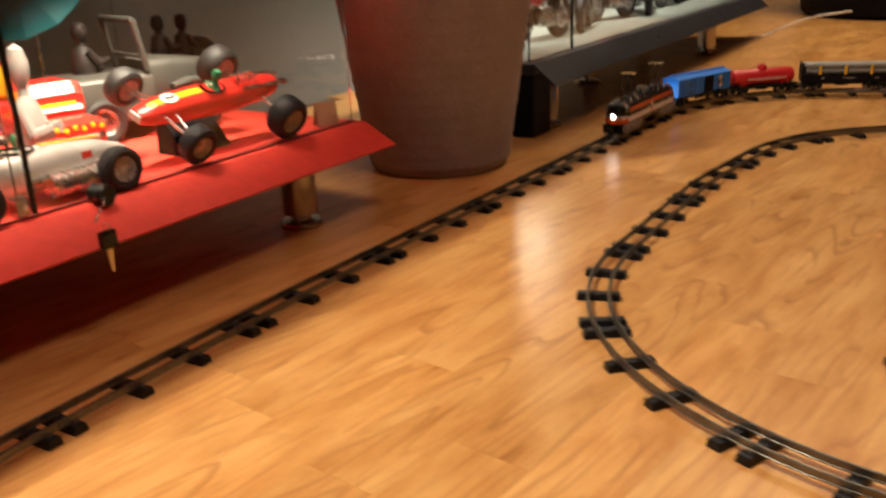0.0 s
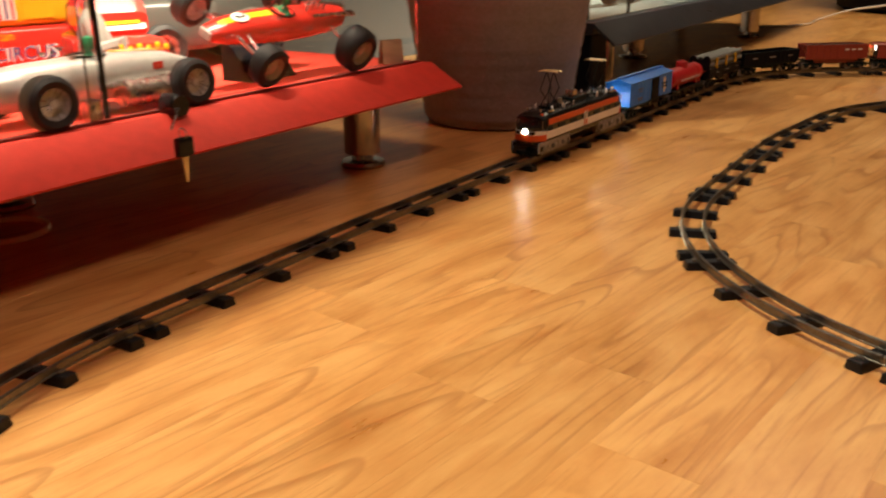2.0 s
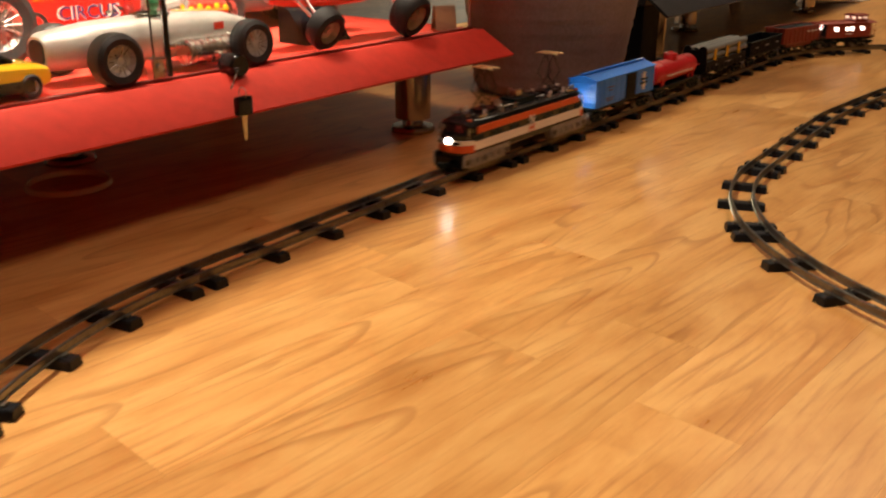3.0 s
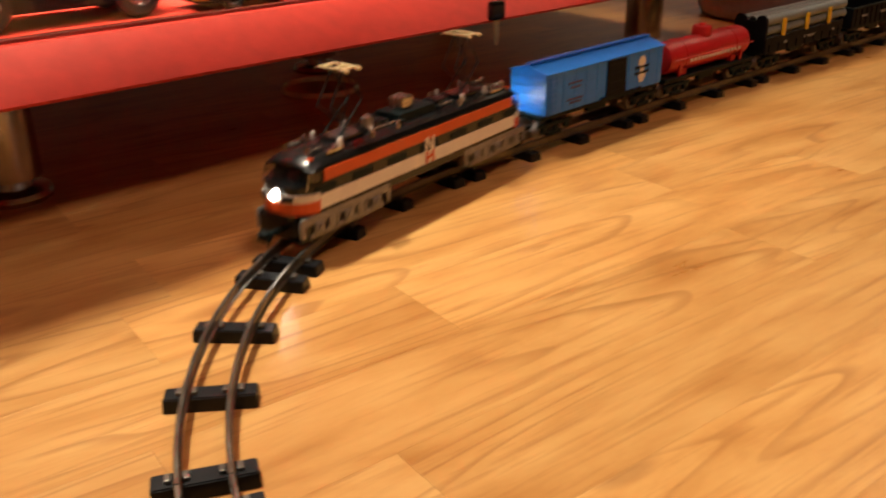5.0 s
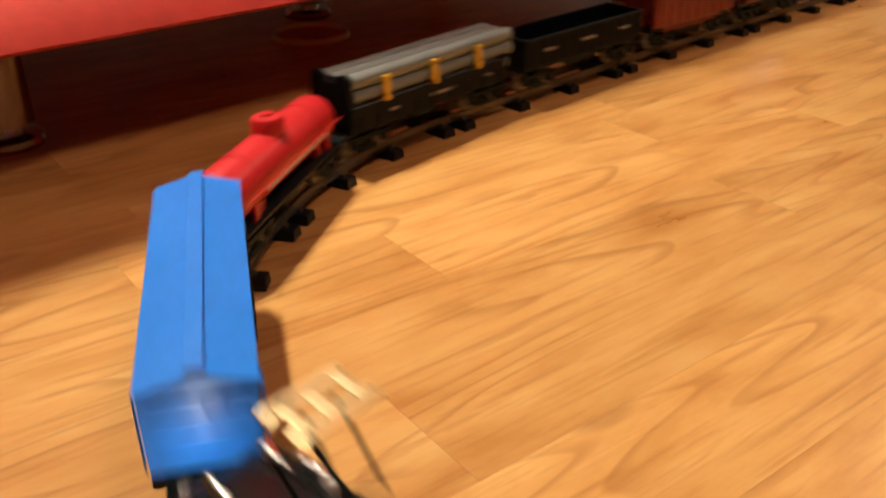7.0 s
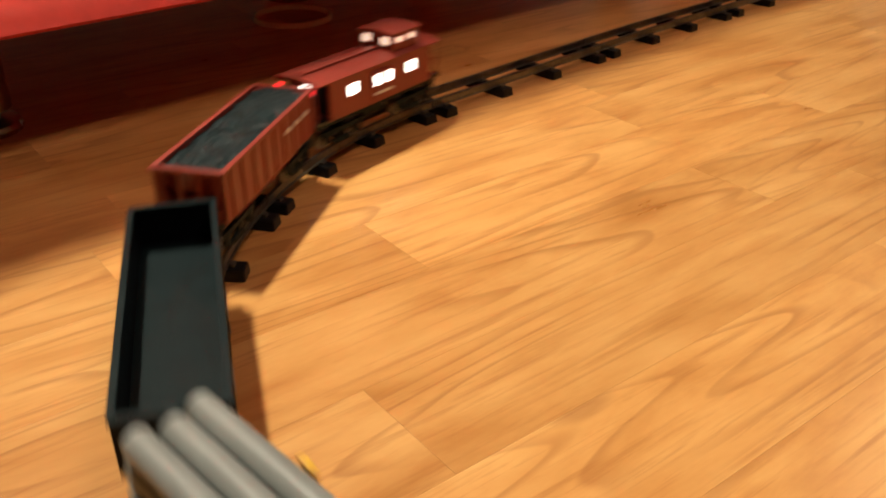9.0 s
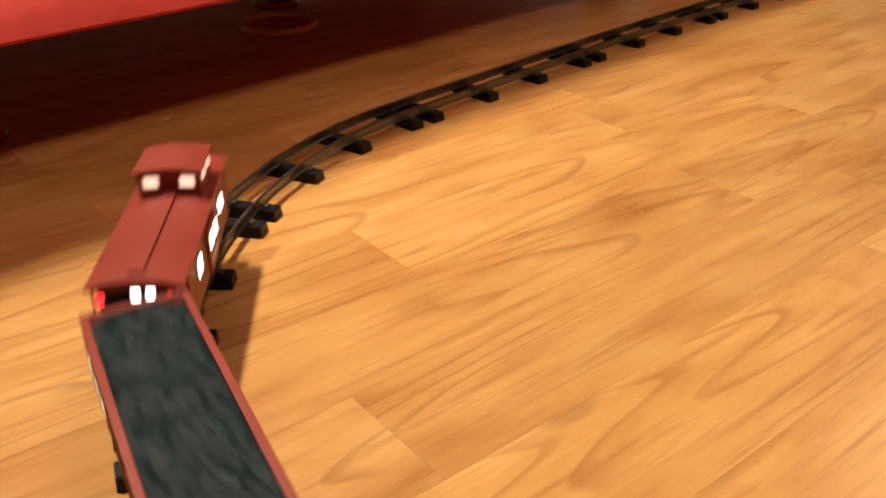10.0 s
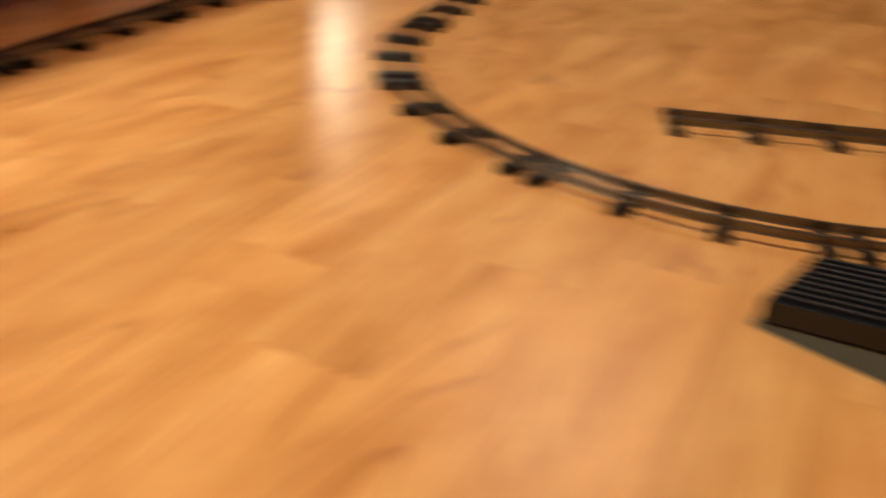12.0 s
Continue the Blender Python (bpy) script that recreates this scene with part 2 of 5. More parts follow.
def lathe(profile, seg=24, m=None, bm=None):
    """Turns rows of (radius, height) round the z axis."""
    own = bmesh.new()
    rings = []
    for r, z in profile:
        if r < 1e-6:
            rings.append([own.verts.new((0, 0, z))])
        else:
            rings.append([own.verts.new((r * math.cos(2 * math.pi * k / seg), r * math.sin(2 * math.pi * k / seg), z)) for k in range(seg)])
    for p, q in zip(rings, rings[1:]):
        for k in range(seg):
            j = (k + 1) % seg
            if len(p) == 1 and len(q) > 1:
                own.faces.new((p[0], q[k], q[j]))
            elif len(q) == 1 and len(p) > 1:
                own.faces.new((p[k], p[j], q[0]))
            elif len(p) > 1:
                own.faces.new((p[k], p[j], q[j], q[k]))
    bmesh.ops.recalc_face_normals(own, faces=own.faces[:])
    return join(bm, own, m or Matrix())


def extrude(outline, z0, z1, top=1.0, m=None, bm=None, shift=0.0):
    """A slab from a plan outline (x, y), its top scaled and shifted along x."""
    own = bmesh.new()
    lo = [own.verts.new((x, y, z0)) for x, y in outline]
    hi = [own.verts.new((x * top + shift, y * top, z1)) for x, y in outline]
    own.faces.new(lo[::-1])
    own.faces.new(hi)
    for k in range(len(lo)):
        j = (k + 1) % len(lo)
        own.faces.new((lo[k], lo[j], hi[j], hi[k]))
    bmesh.ops.recalc_face_normals(own, faces=own.faces[:])
    return join(bm, own, m or Matrix())


def loft(sections, m=None, bm=None, caps=True):
    """Joins closed sections, each the same number of (x, y, z) points."""
    own = bmesh.new()
    rows = [[own.verts.new(p) for p in s] for s in sections]
    n = len(rows[0])
    for p, q in zip(rows, rows[1:]):
        for k in range(n):
            own.faces.new((p[k], p[(k + 1) % n], q[(k + 1) % n], q[k]))
    if caps:
        own.faces.new(rows[0][::-1])
        own.faces.new(rows[-1])
    bmesh.ops.recalc_face_normals(own, faces=own.faces[:])
    return join(bm, own, m or Matrix())


def oval(x, w, z0, z1, n=16, power=0.7):
    """A rounded section across x: width 2w, from z0 up to z1."""
    zc, h = (z0 + z1) / 2, (z1 - z0) / 2
    pts = []
    for k in range(n):
        a = 2 * math.pi * k / n
        c, s = math.cos(a), math.sin(a)
        pts.append((x, w * math.copysign(abs(c) ** power, c), zc + h * math.copysign(abs(s) ** power, s)))
    return pts


def lettering(name, words, size, material, parent, m, label="", deep=0.0002):
    """Raised letters in the built-in font, as a mesh."""
    cu = bpy.data.curves.new(name, "FONT")
    cu.body, cu.size, cu.extrude, cu.align_x, cu.align_y, cu.resolution_u = words, size, deep, "CENTER", "CENTER", 2
    tmp = new("letter_source", cu)
    me = bpy.data.meshes.new_from_object(tmp.evaluated_get(bpy.context.evaluated_depsgraph_get()))
    bpy.data.objects.remove(tmp)
    me.materials.clear()
    me.materials.append(material)
    ob = new(name, me)
    ob.parent = parent
    ob.matrix_basis = m
    return tagged(ob, label)


SIDE_RIGHT = pose(0, 0, 0, 90, 0, 0)
SIDE_LEFT = pose(0, 0, 0, 90, 0, 180)


# ---------- the rails' way ----------
class Way:
    """A line over the floor: from an origin at s = 0, stretches of (length, curvature) ahead and behind."""

    def __init__(self, x, y, heading, ahead, behind):
        step = 0.002
        f, b = self.run(x, y, heading, ahead, step), self.run(x, y, heading, behind, -step)
        self.rows = np.array(b[::-1] + f[1:])

    @staticmethod
    def run(x, y, h, stretches, step):
        s, out = 0.0, [(0.0, x, y, h)]
        for length, curve in stretches:
            for _ in range(round(length / abs(step))):
                mid = h + curve * step / 2
                x, y, h, s = x + step * math.cos(mid), y + step * math.sin(mid), h + curve * step, s + step
                out.append((s, x, y, h))
        return out

    def at(self, s, side=0.0):
        r = self.rows
        x, y, h = (float(np.interp(s, r[:, 0], r[:, k])) for k in (1, 2, 3))
        return x - side * math.sin(h), y + side * math.cos(h), h


OUTER = Way(0.0, 0.022, 0.0, [(0.30, 0), (0.05, -0.84), (1.17, 0), (1.55, -1 / 0.48), (0.5, 0)], [(0.02, 0), (0.75, -1 / 0.421), (1.9, 0)])
INNER = Way(0.628, -0.273, 0.0, [(0.32, 0), (0.10, -1.3), (0.18, 0), (1.3, -1 / 0.413)], [(1.3, -1 / 0.413)])
SPUR = Way(0.425, -0.606, math.atan2(-0.209, 0.053), [(0.52, 0)], [(0.01, 0)])
RAIL_TOP = 0.0156

# ---------- structure ----------
PLANK_TURN = -7.0


def build_floor():
    floor = tagged(part("floor", box(9.0, 4.9, 0.05, (2.0, -1.42, -0.029), 0), mat("underlay", (0.08, 0.05, 0.03), 0.8)), "honey-coloured laminate wood floor", "floor", kind="structure")
    return floor


FLOOR = build_floor()


def build_planks():
    """Narrow laminate strips: those round the tracks are pieces, the far ones one joined sheet."""
    width, length = 0.0775, 0.46
    turn = Matrix.Rotation(radians(PLANK_TURN), 4, "Z")
    rng = random.Random(4)
    bm = box(length - 0.0001, width - 0.0001, 0.008, (0, 0, -0.004), 0.00012)
    me = bpy.data.meshes.new("floor_strip")
    bm.to_mesh(me)
    bm.free()
    me.materials.append(WOOD)
    verts, faces = [], []
    for row in range(-60, 61):
        start = rng.random() * length
        for col in range(-12, 13):
            p = turn @ Vector((col * length + start + 1.6, row * width - 0.014, 0))
            if not (-2.42 < p.x < 6.42 and -3.78 < p.y < 0.90):
                continue
            if -0.75 < p.x < 1.7 and -1.05 < p.y < 0.75:
                ob = new("floor_strip", me)
                ob.parent = FLOOR
                ob.matrix_basis = Matrix.Translation(p) @ turn
            else:
                k = len(verts)
                for u, v in ((-0.5, -0.5), (0.5, -0.5), (0.5, 0.5), (-0.5, 0.5)):
                    for z in (-0.008, 0.0):
                        q = turn @ Vector((u * (length - 0.0004), v * (width - 0.0004), z)) + p
                        verts.append(tuple(q))
                faces += [tuple(k + j for j in f) for f in ((1, 3, 5, 7), (0, 2, 3, 1), (2, 4, 5, 3), (4, 6, 7, 5), (6, 0, 1, 7))]
    me = bpy.data.meshes.new("floor_strips")
    me.from_pydata(verts, [], faces)
    me.materials.append(WOOD)
    ob = tagged(new("floor_strips", me), kind="stuff")
    ob.parent = FLOOR


def wall(name, sx, sy, sz, at, material, label):
    return tagged(part(name, box(sx, sy, sz, at, 0), material), label, "wall", kind="structure")


wall("wall_north", 9.0, 0.1, 2.7, (2.0, 0.97, 1.3), WALLM, "plain grey-green wall behind the showcases")
wall("wall_south", 9.0, 0.1, 2.7, (2.0, -3.85, 1.3), WALLW, "warm-toned plain room wall")
wall("wall_east", 0.1, 5.0, 2.7, (6.55, -1.42, 1.3), WALLW, "warm-toned plain room wall at the far end")
wall("wall_west", 0.1, 5.0, 2.7, (-2.55, -1.42, 1.3), WALLW, "warm-toned plain room wall")
tagged(part("ceiling", box(9.2, 5.1, 0.1, (2.0, -1.42, 2.7)), CEIL), "plain white ceiling", "ceiling", kind="structure")


# ---------- track ----------
def rail_profile():
    return [(-0.0017, 0.0), (0.0017, 0.0), (0.0017, 0.0008), (0.0005, 0.0012), (0.0005, 0.0052), (0.0012, 0.0056), (0.0014, 0.0068), (0.0008, 0.0077),
            (-0.0008, 0.0077), (-0.0014, 0.0068), (-0.0012, 0.0056), (-0.0005, 0.0052), (-0.0005, 0.0012), (-0.0017, 0.0008)]


TIE_MESH = None


def tie_mesh():
    """A pressed tie: a hollow-ended trapezoid bar with clips beside the rails."""
    bm = bmesh.new()
    own = extrude([(-0.0076, -0.0252), (0.0076, -0.0252), (0.0076, 0.0252), (-0.0076, 0.0252)], 0, 0.0079)
    for v in own.verts:
        if v.co.z > 0.004:
            v.co.x *= 0.80
            v.co.y *= 0.985
    bmesh.ops.bevel(own, geom=[e for e in own.edges if e.verts[0].co.z > 0.004 or e.verts[1].co.z > 0.004], offset=0.0007, segments=2, affect="EDGES")
    bm = join(bm, own, Matrix())
    for y in (-0.0125, 0.0125):
        for d in (-0.0042, 0.0042):
            n0 = len(bm.faces)
            box(0.0058, 0.0030, 0.0024, (0, y + d, 0.0088), 0.0005, bm=bm)
            bm.faces.ensure_lookup_table()
            for f in bm.faces[n0:]:
                f.material_index = 1
    me = bpy.data.meshes.new("tie")
    bm.to_mesh(me)
    bm.free()
    me.materials.append(TIE)
    me.materials.append(RAIL)
    return me


def track_section(way, s0, s1, label, group):
    global TIE_MESH
    TIE_MESH = TIE_MESH or tie_mesh()
    x, y, h = way.at((s0 + s1) / 2)
    root = thing("track_section", label, "toy track", pose(x, y, 0, 0, 0, math.degrees(h)), group)
    back = root.matrix_basis.inverted()
    for side in (-0.0122, 0.0122):
        rows = []
        n = 9
        for k in range(n + 1):
            s = s0 + 0.0005 + (s1 - s0 - 0.001) * k / n
            rows.append([back @ Vector((*way.at(s, side + u)[:2], 0.0079 + w)) for u, w in rail_profile()])
        part("rail", loft(rows), RAIL, root, smooth=True)
    gap = 0.0135
    for k in range(4):
        s = s0 + gap + (s1 - s0 - 2 * gap) * k / 3
        tx, ty, th = way.at(s)
        ob = new("tie", TIE_MESH)
        ob.parent = root
        ob.matrix_basis = back @ pose(tx, ty, 0, 0, 0, math.degrees(th))
    return root


def build_track():
    s = -0.0125
    edges = [s - 0.2405 * k for k in range(9, 0, -1)] + [s + 0.2545 * k for k in range(0, 13)]
    for a, b in zip(edges, edges[1:]):
        bend = "curved" if b < 0.01 and a > -0.9 or a > 1.4 else "straight"
        track_section(OUTER, a, b, f"{bend} two-rail toy track section with black ties on the floor", "outer train track")
    edges = [0.02 - 0.2505 * k for k in range(5, 0, -1)] + [0.02 + 0.262 * k for k in range(0, 7)]
    for a, b in zip(edges, edges[1:]):
        bend = "straight" if -0.02 < a < 0.5 else "curved"
        track_section(INNER, a, b, f"{bend} two-rail toy track section of the inner loop", "inner train track")
    for a in (0.0, 0.2545):
        track_section(SPUR, a, a + 0.2545, "straight two-rail toy track siding inside the loop", "siding track")


build_track()


# ---------- train ----------
def wheelset(name, x, parent, r=0.0085):
    bm = bmesh.new()
    for y in (-0.0115, 0.0115):
        rod((x, y - 0.0018, RAIL_TOP + r), (x, y + 0.0018, RAIL_TOP + r), r, 14, bm)
        yy = y - math.copysign(0.002, y)
        rod((x, yy - 0.0006, RAIL_TOP + r), (x, yy + 0.0006, RAIL_TOP + r), r + 0.0014, 14, bm)
    rod((x, -0.012, RAIL_TOP + r), (x, 0.012, RAIL_TOP + r), 0.0012, 6, bm)
    return part(name, bm, GREYMETAL, parent, smooth=True)


def truck(x, parent, material, span=0.034, axles=2, tall=0.010, width=0.0165):
    """A bogie: two side frames with springs and axle boxes, a bolster, and its wheelsets."""
    bm = bmesh.new()
    for y in (-width, width):
        box(span + 0.016, 0.003, 0.004, (x, y, RAIL_TOP + tall + 0.003), 0.0008, bm=bm)
        box(span * 0.6, 0.0028, 0.004, (x, y, RAIL_TOP + tall - 0.006), 0.0008, bm=bm)
        for k in range(axles):
            ax = x - span / 2 + span * k / (axles - 1)
            box(0.007, 0.0042, 0.008, (ax, y, RAIL_TOP + tall - 0.001), 0.001, bm=bm)
        for k in range(axles - 1):
            mx = x - span / 2 + span * (k + 0.5) / (axles - 1)
            for d in (-0.0025, 0.0025):
                rod((mx + d, y, RAIL_TOP + tall - 0.005), (mx + d, y, RAIL_TOP + tall + 0.002), 0.0016, 6, bm)
    box(0.008, 2 * width, 0.005, (x, 0, RAIL_TOP + tall + 0.004), 0.0008, bm=bm)
    t = part("truck", bm, material, parent, "cast side frames with springs and axle boxes")
    for k in range(axles):
        wheelset("wheelset", x - span / 2 + span * k / (axles - 1), t)
    return t


def coupler(x, sign, parent):
    bm = box(0.016, 0.004, 0.003, (x, 0, RAIL_TOP + 0.009), 0.0006)
    box(0.006, 0.009, 0.007, (x + sign * 0.009, 0, RAIL_TOP + 0.009), 0.0012, bm=bm)
    rod((x + sign * 0.009, 0.003, RAIL_TOP + 0.002), (x + sign * 0.009, 0.003, RAIL_TOP + 0.008), 0.0009, 6, bm)
    return part("coupler", bm, DARKGREY, parent)


def car_base(name, label, length, deck_z=0.036, width=0.044, truck_in=0.026):
    root = thing(name, label, "toy train car", group="toy train")
    bm = box(length - 0.006, width * 0.8, 0.004, (0, 0, deck_z), 0.0006)
    box(length * 0.7, 0.008, 0.006, (0, 0, deck_z - 0.004), 0.0006, bm=bm)
    for y in (-0.012, 0.012):
        box(0.03, 0.006, 0.006, (0.005, y, deck_z - 0.005), 0.0008, bm=bm)
    part("underframe", bm, DARKGREY, root)
    for s in (-1, 1):
        truck(s * (length / 2 - truck_in), root, DARKGREY)
        coupler(s * (length / 2 + 0.000), s, root)
    return root


def round_ends(length, w, r, n=6):
    """A plan outline: straight sides and rounded corners."""
    pts = []
    for cx, cy, a0 in ((length / 2 - r, w - r * w / 0.024, 0), (-length / 2 + r, w - r * w / 0.024, 90), (-length / 2 + r, -w + r * w / 0.024, 180), (length / 2 - r, -w + r * w / 0.024, 270)):
        for k in range(n + 1):
            a = radians(a0 + 90 * k / n)
            pts.append((cx + r * math.cos(a), cy + r * w / 0.024 * math.sin(a)))
    return pts


LOCO_L, BOX_L, TANK_L, PIPE_L, GOND_L, HOPPER_L, CABOOSE_L = 0.315, 0.200, 0.185, 0.200, 0.190, 0.160, 0.160


def build_loco():
    root = thing("toy_locomotive", "black toy electric locomotive with orange and white stripes and pantographs", "toy locomotive", group="toy train")
    L, w = LOCO_L - 0.02, 0.0240
    part("skirt", extrude(round_ends(L - 0.004, w - 0.001, 0.020), 0.033, 0.040), BLACK, root)
    part("white_band", extrude(round_ends(L, w, 0.021), 0.040, 0.0505), WHITE, root, "cream-white side stripe")
    part("black_band", extrude(round_ends(L - 0.001, w - 0.0004, 0.021), 0.0505, 0.0585), BLACK, root)
    upper = part("upper_body", extrude(round_ends(L - 0.026, w - 0.0004, 0.016), 0.0585, 0.0690, 0.985), BLACK, root)
    secs = []
    for k, x in enumerate((-0.1330, -0.128, -0.116, -0.07, 0.07, 0.116, 0.128, 0.1330)):
        drop = (0.006, 0.002, 0.0, 0.0, 0.0, 0.0, 0.002, 0.006)[k]
        secs.append([(x, y, z - drop * (z > 0.0695)) for y, z in ((-0.0232, 0.069), (0.0232, 0.069), (0.0215, 0.0735), (0.0150, 0.0768), (0.0, 0.0778), (-0.0150, 0.0768), (-0.0215, 0.0735))])
    part("roof", loft(secs), BLACK, root, smooth=True)
    for y in (-1, 1):
        part("orange_stripe", box(0.242, 0.0008, 0.0085, (0, y * (w - 0.0001), 0.0640), 0.0002), ORANGE, root, "orange-red upper side stripe")
        emblem = bmesh.new()
        for x in (-0.0045, 0.0045):
            box(0.0022, 0.0008, 0.012, (x, y * (w + 0.0002), 0.0560), 0.0001, bm=emblem)
        box(0.0024, 0.0008, 0.014, (0, y * (w + 0.0003), 0.0560), 0.0001, Matrix.Rotation(radians(32), 4, "Y"), emblem)
        part("emblem", emblem, WHITE, root, "white angular railway emblem")
        em2 = bmesh.new()
        for x in (-0.004, 0.004):
            box(0.0022, 0.0008, 0.010, (x, y * (w + 0.0004), 0.0455), 0.0001, bm=em2)
        box(0.007, 0.0008, 0.0022, (0, y * (w + 0.0004), 0.0455), 0.0001, bm=em2)
        part("emblem", em2, ORANGE, root, "red angular railway emblem")
        for k in range(7):
            part("louvre", box(0.022, 0.0008, 0.0052, (-0.12 + 0.04 * k, y * (w - 0.0002), 0.0545), 0.0003), DARKGREY, root)
        for e in (-1, 1):
            part("cab_side_window", box(0.009, 0.001, 0.006, (e * 0.129, y * (w - 0.0015), 0.0640), 0.0004, Matrix.Rotation(radians(-e * y * 10), 4, "Z")), GLASS, root)
    for e in (-1, 1):
        nose = [p for p in round_ends(L + 0.0012, w + 0.0006, 0.021) if p[0] * e > L / 2 - 0.021]
        ys = sorted(nose, key=lambda p: p[1])
        part("nose_panel", extrude(ys, 0.0385, 0.0472), ORANGE, root, "orange-red nose panel")
        part("nose_band", extrude(ys, 0.0476, 0.0530), WHITE, root, "cream-white band round the nose")
        for y in (-1, 1):
            part("nose_grille", box(0.0016, 0.0085, 0.0034, (e * (L / 2 - 0.0008), y * 0.0115, 0.0503), 0.0004, Matrix.Rotation(radians(e * y * 24), 4, "Z")), CARBLACK, root, "dark nose grille")
            part("grab_iron", rod((e * (L / 2 - 0.010), y * 0.0222, 0.0560), (e * (L / 2 - 0.0135), y * 0.0218, 0.0680), 0.0006, 6), STEEL, root, "bright grab iron")
            part("air_horn", lathe([(0.0, 0.0), (0.0011, 0.0), (0.0012, 0.009), (0.0026, 0.013), (0.0, 0.0125)], 10, Matrix.Translation((e * 0.110, y * 0.011, 0.0795)) @ Matrix.Rotation(radians(90 * e), 4, "Y")), STEEL, root, smooth=True)
            part("roof_step", box(0.016, 0.0030, 0.0022, (e * 0.104, y * 0.0180, 0.0775), 0.0005), STEEL, root)
        hood = round_ends(0.034, w - 0.002, 0.012)
        part("hood", extrude([(x + e * (L / 2 - 0.024), y) for x, y in hood], 0.0580, 0.0610, 0.99), BLACK, root, smooth=False)
        for y in (-0.008, 0.008):
            part("windscreen", box(0.0012, 0.0125, 0.0085, (e * (L / 2 - 0.0118), y, 0.0655), 0.0004, Matrix.Rotation(radians(-e * y * 1000), 4, "Z") @ Matrix.Rotation(radians(-e * 20), 4, "Y")), GLASS, root)
        part("number_board", box(0.004, 0.004, 0.0034, (e * 0.126, 0.0155, 0.0745), 0.0005), ORANGE, root)
        part("headlight", lathe([(0.0, 0.0022), (0.0026, 0.0018), (0.0035, 0.0), (0.0035, -0.003), (0.0, -0.003)], 16, Matrix.Translation((e * (L / 2 + 0.0005), 0, 0.0525)) @ Matrix.Rotation(radians(90 * e), 4, "Y")), HEADLIT, root, "glowing round headlight", smooth=True)
        truck(e * 0.098, root, GREYMETAL, 0.062, 3, 0.011, 0.0195)
        for y in (-1, 1):
            cast = box(0.096, 0.0024, 0.006, (e * 0.098, y * 0.0222, 0.0335), 0.0008)
            box(0.080, 0.0022, 0.004, (e * 0.098, y * 0.0222, 0.0215), 0.0008, bm=cast)
            for k in range(3):
                ax = e * 0.098 - 0.031 + 0.031 * k
                box(0.010, 0.0046, 0.009, (ax, y * 0.0226, 0.0265), 0.0012, bm=cast)
                rod((ax, y * 0.0235, 0.0265), (ax, y * 0.0262, 0.0265), 0.0026, 10, cast)
            for k in range(4):
                ax = e * 0.098 - 0.0465 + 0.031 * k
                box(0.004, 0.0026, 0.011, (ax, y * 0.0222, 0.0275), 0.0008, bm=cast)
            for d in (-0.0195, -0.0115, 0.0115, 0.0195):
                rod((e * 0.098 + d, y * 0.0226, 0.0225), (e * 0.098 + d, y * 0.0226, 0.0320), 0.0018, 8, cast)
            part("side_frame", cast, GREYMETAL, root, "bare grey cast side frame")
        coupler(e * (LOCO_L / 2 - 0.006), e, root)
        pilot = box(0.015, 0.045, 0.017, (e * (L / 2 - 0.009), 0, 0.0255), 0.003)
        part("pilot", pilot, BLACK, root)
        # pantograph
        px = e * 0.076
        pan = part("pantograph", box(0.030, 0.022, 0.0025, (px, 0, 0.0790), 0.0006), BLACK, root, "raised folding pantograph")
        for y in (-0.008, 0.008):
            for d in (-1, 1):
                part("arm", rod((px - d * 0.013, y, 0.080), (px + d * 0.017, y * 0.85, 0.104), 0.0008, 6), DARKGREY, pan)
                part("arm", rod((px + d * 0.017, y * 0.85, 0.104), (px, y * 0.7, 0.129), 0.0007, 6), DARKGREY, pan)
        for d in (-1, 1):
            part("brace", rod((px - d * 0.013, -d * 0.008, 0.080), (px + d * 0.017, d * 0.0068, 0.104), 0.0005, 5), DARKGREY, pan)
        head = part("collector_head", box(0.0150, 0.0040, 0.0012, (px, 0, 0.1292), 0.0004), GOLD, pan, "bright brass collector frame")
        for x in (-0.0065, 0.0065):
            strip = loft([[(px + x - 0.0019, y, z), (px + x + 0.0019, y, z), (px + x + 0.0019, y, z + 0.0014), (px + x - 0.0019, y, z + 0.0014)] for y, z in ((-0.0158, 0.1282), (-0.0125, 0.1294), (0.0125, 0.1294), (0.0158, 0.1282))])
            part("contact_strip", strip, GOLD, head)
        for y in (-0.0102, 0.0102):
            part("end_bar", box(0.0105, 0.0034, 0.0013, (px, y, 0.1302), 0.0004), GOLD, head)
        for x in (-0.017, 0.017):
            for y in (-0.014, 0.014):
                ins = lathe([(0.0, 0.0), (0.0020, 0.0), (0.0012, 0.0014), (0.0021, 0.0020), (0.0012, 0.0032), (0.0020, 0.0040), (0.0011, 0.0052), (0.0017, 0.0062), (0.0, 0.0068)], 10, Matrix.Translation((px + x, y, 0.0765)))
                part("insulator", ins, WHITE, root, "white ribbed insulator", smooth=True)
    part("roof_hatch", box(0.046, 0.026, 0.007, (0.0, 0, 0.0800), 0.001), DARKGREY, root)
    blower = part("roof_blower", box(0.013, 0.014, 0.011, (0.006, 0, 0.0885), 0.0015), STEEL, root, "bare metal blower box")
    for k in range(3):
        part("blower_rib", box(0.0136, 0.0146, 0.0010, (0.006, 0, 0.0855 + 0.003 * k), 0.0003), STEEL, blower)
    part("roof_box", box(0.016, 0.018, 0.0055, (0.040, 0, 0.0795), 0.001), BLACK, root)
    part("roof_box", box(0.014, 0.016, 0.0050, (-0.040, 0, 0.0793), 0.001), BLACK, root)
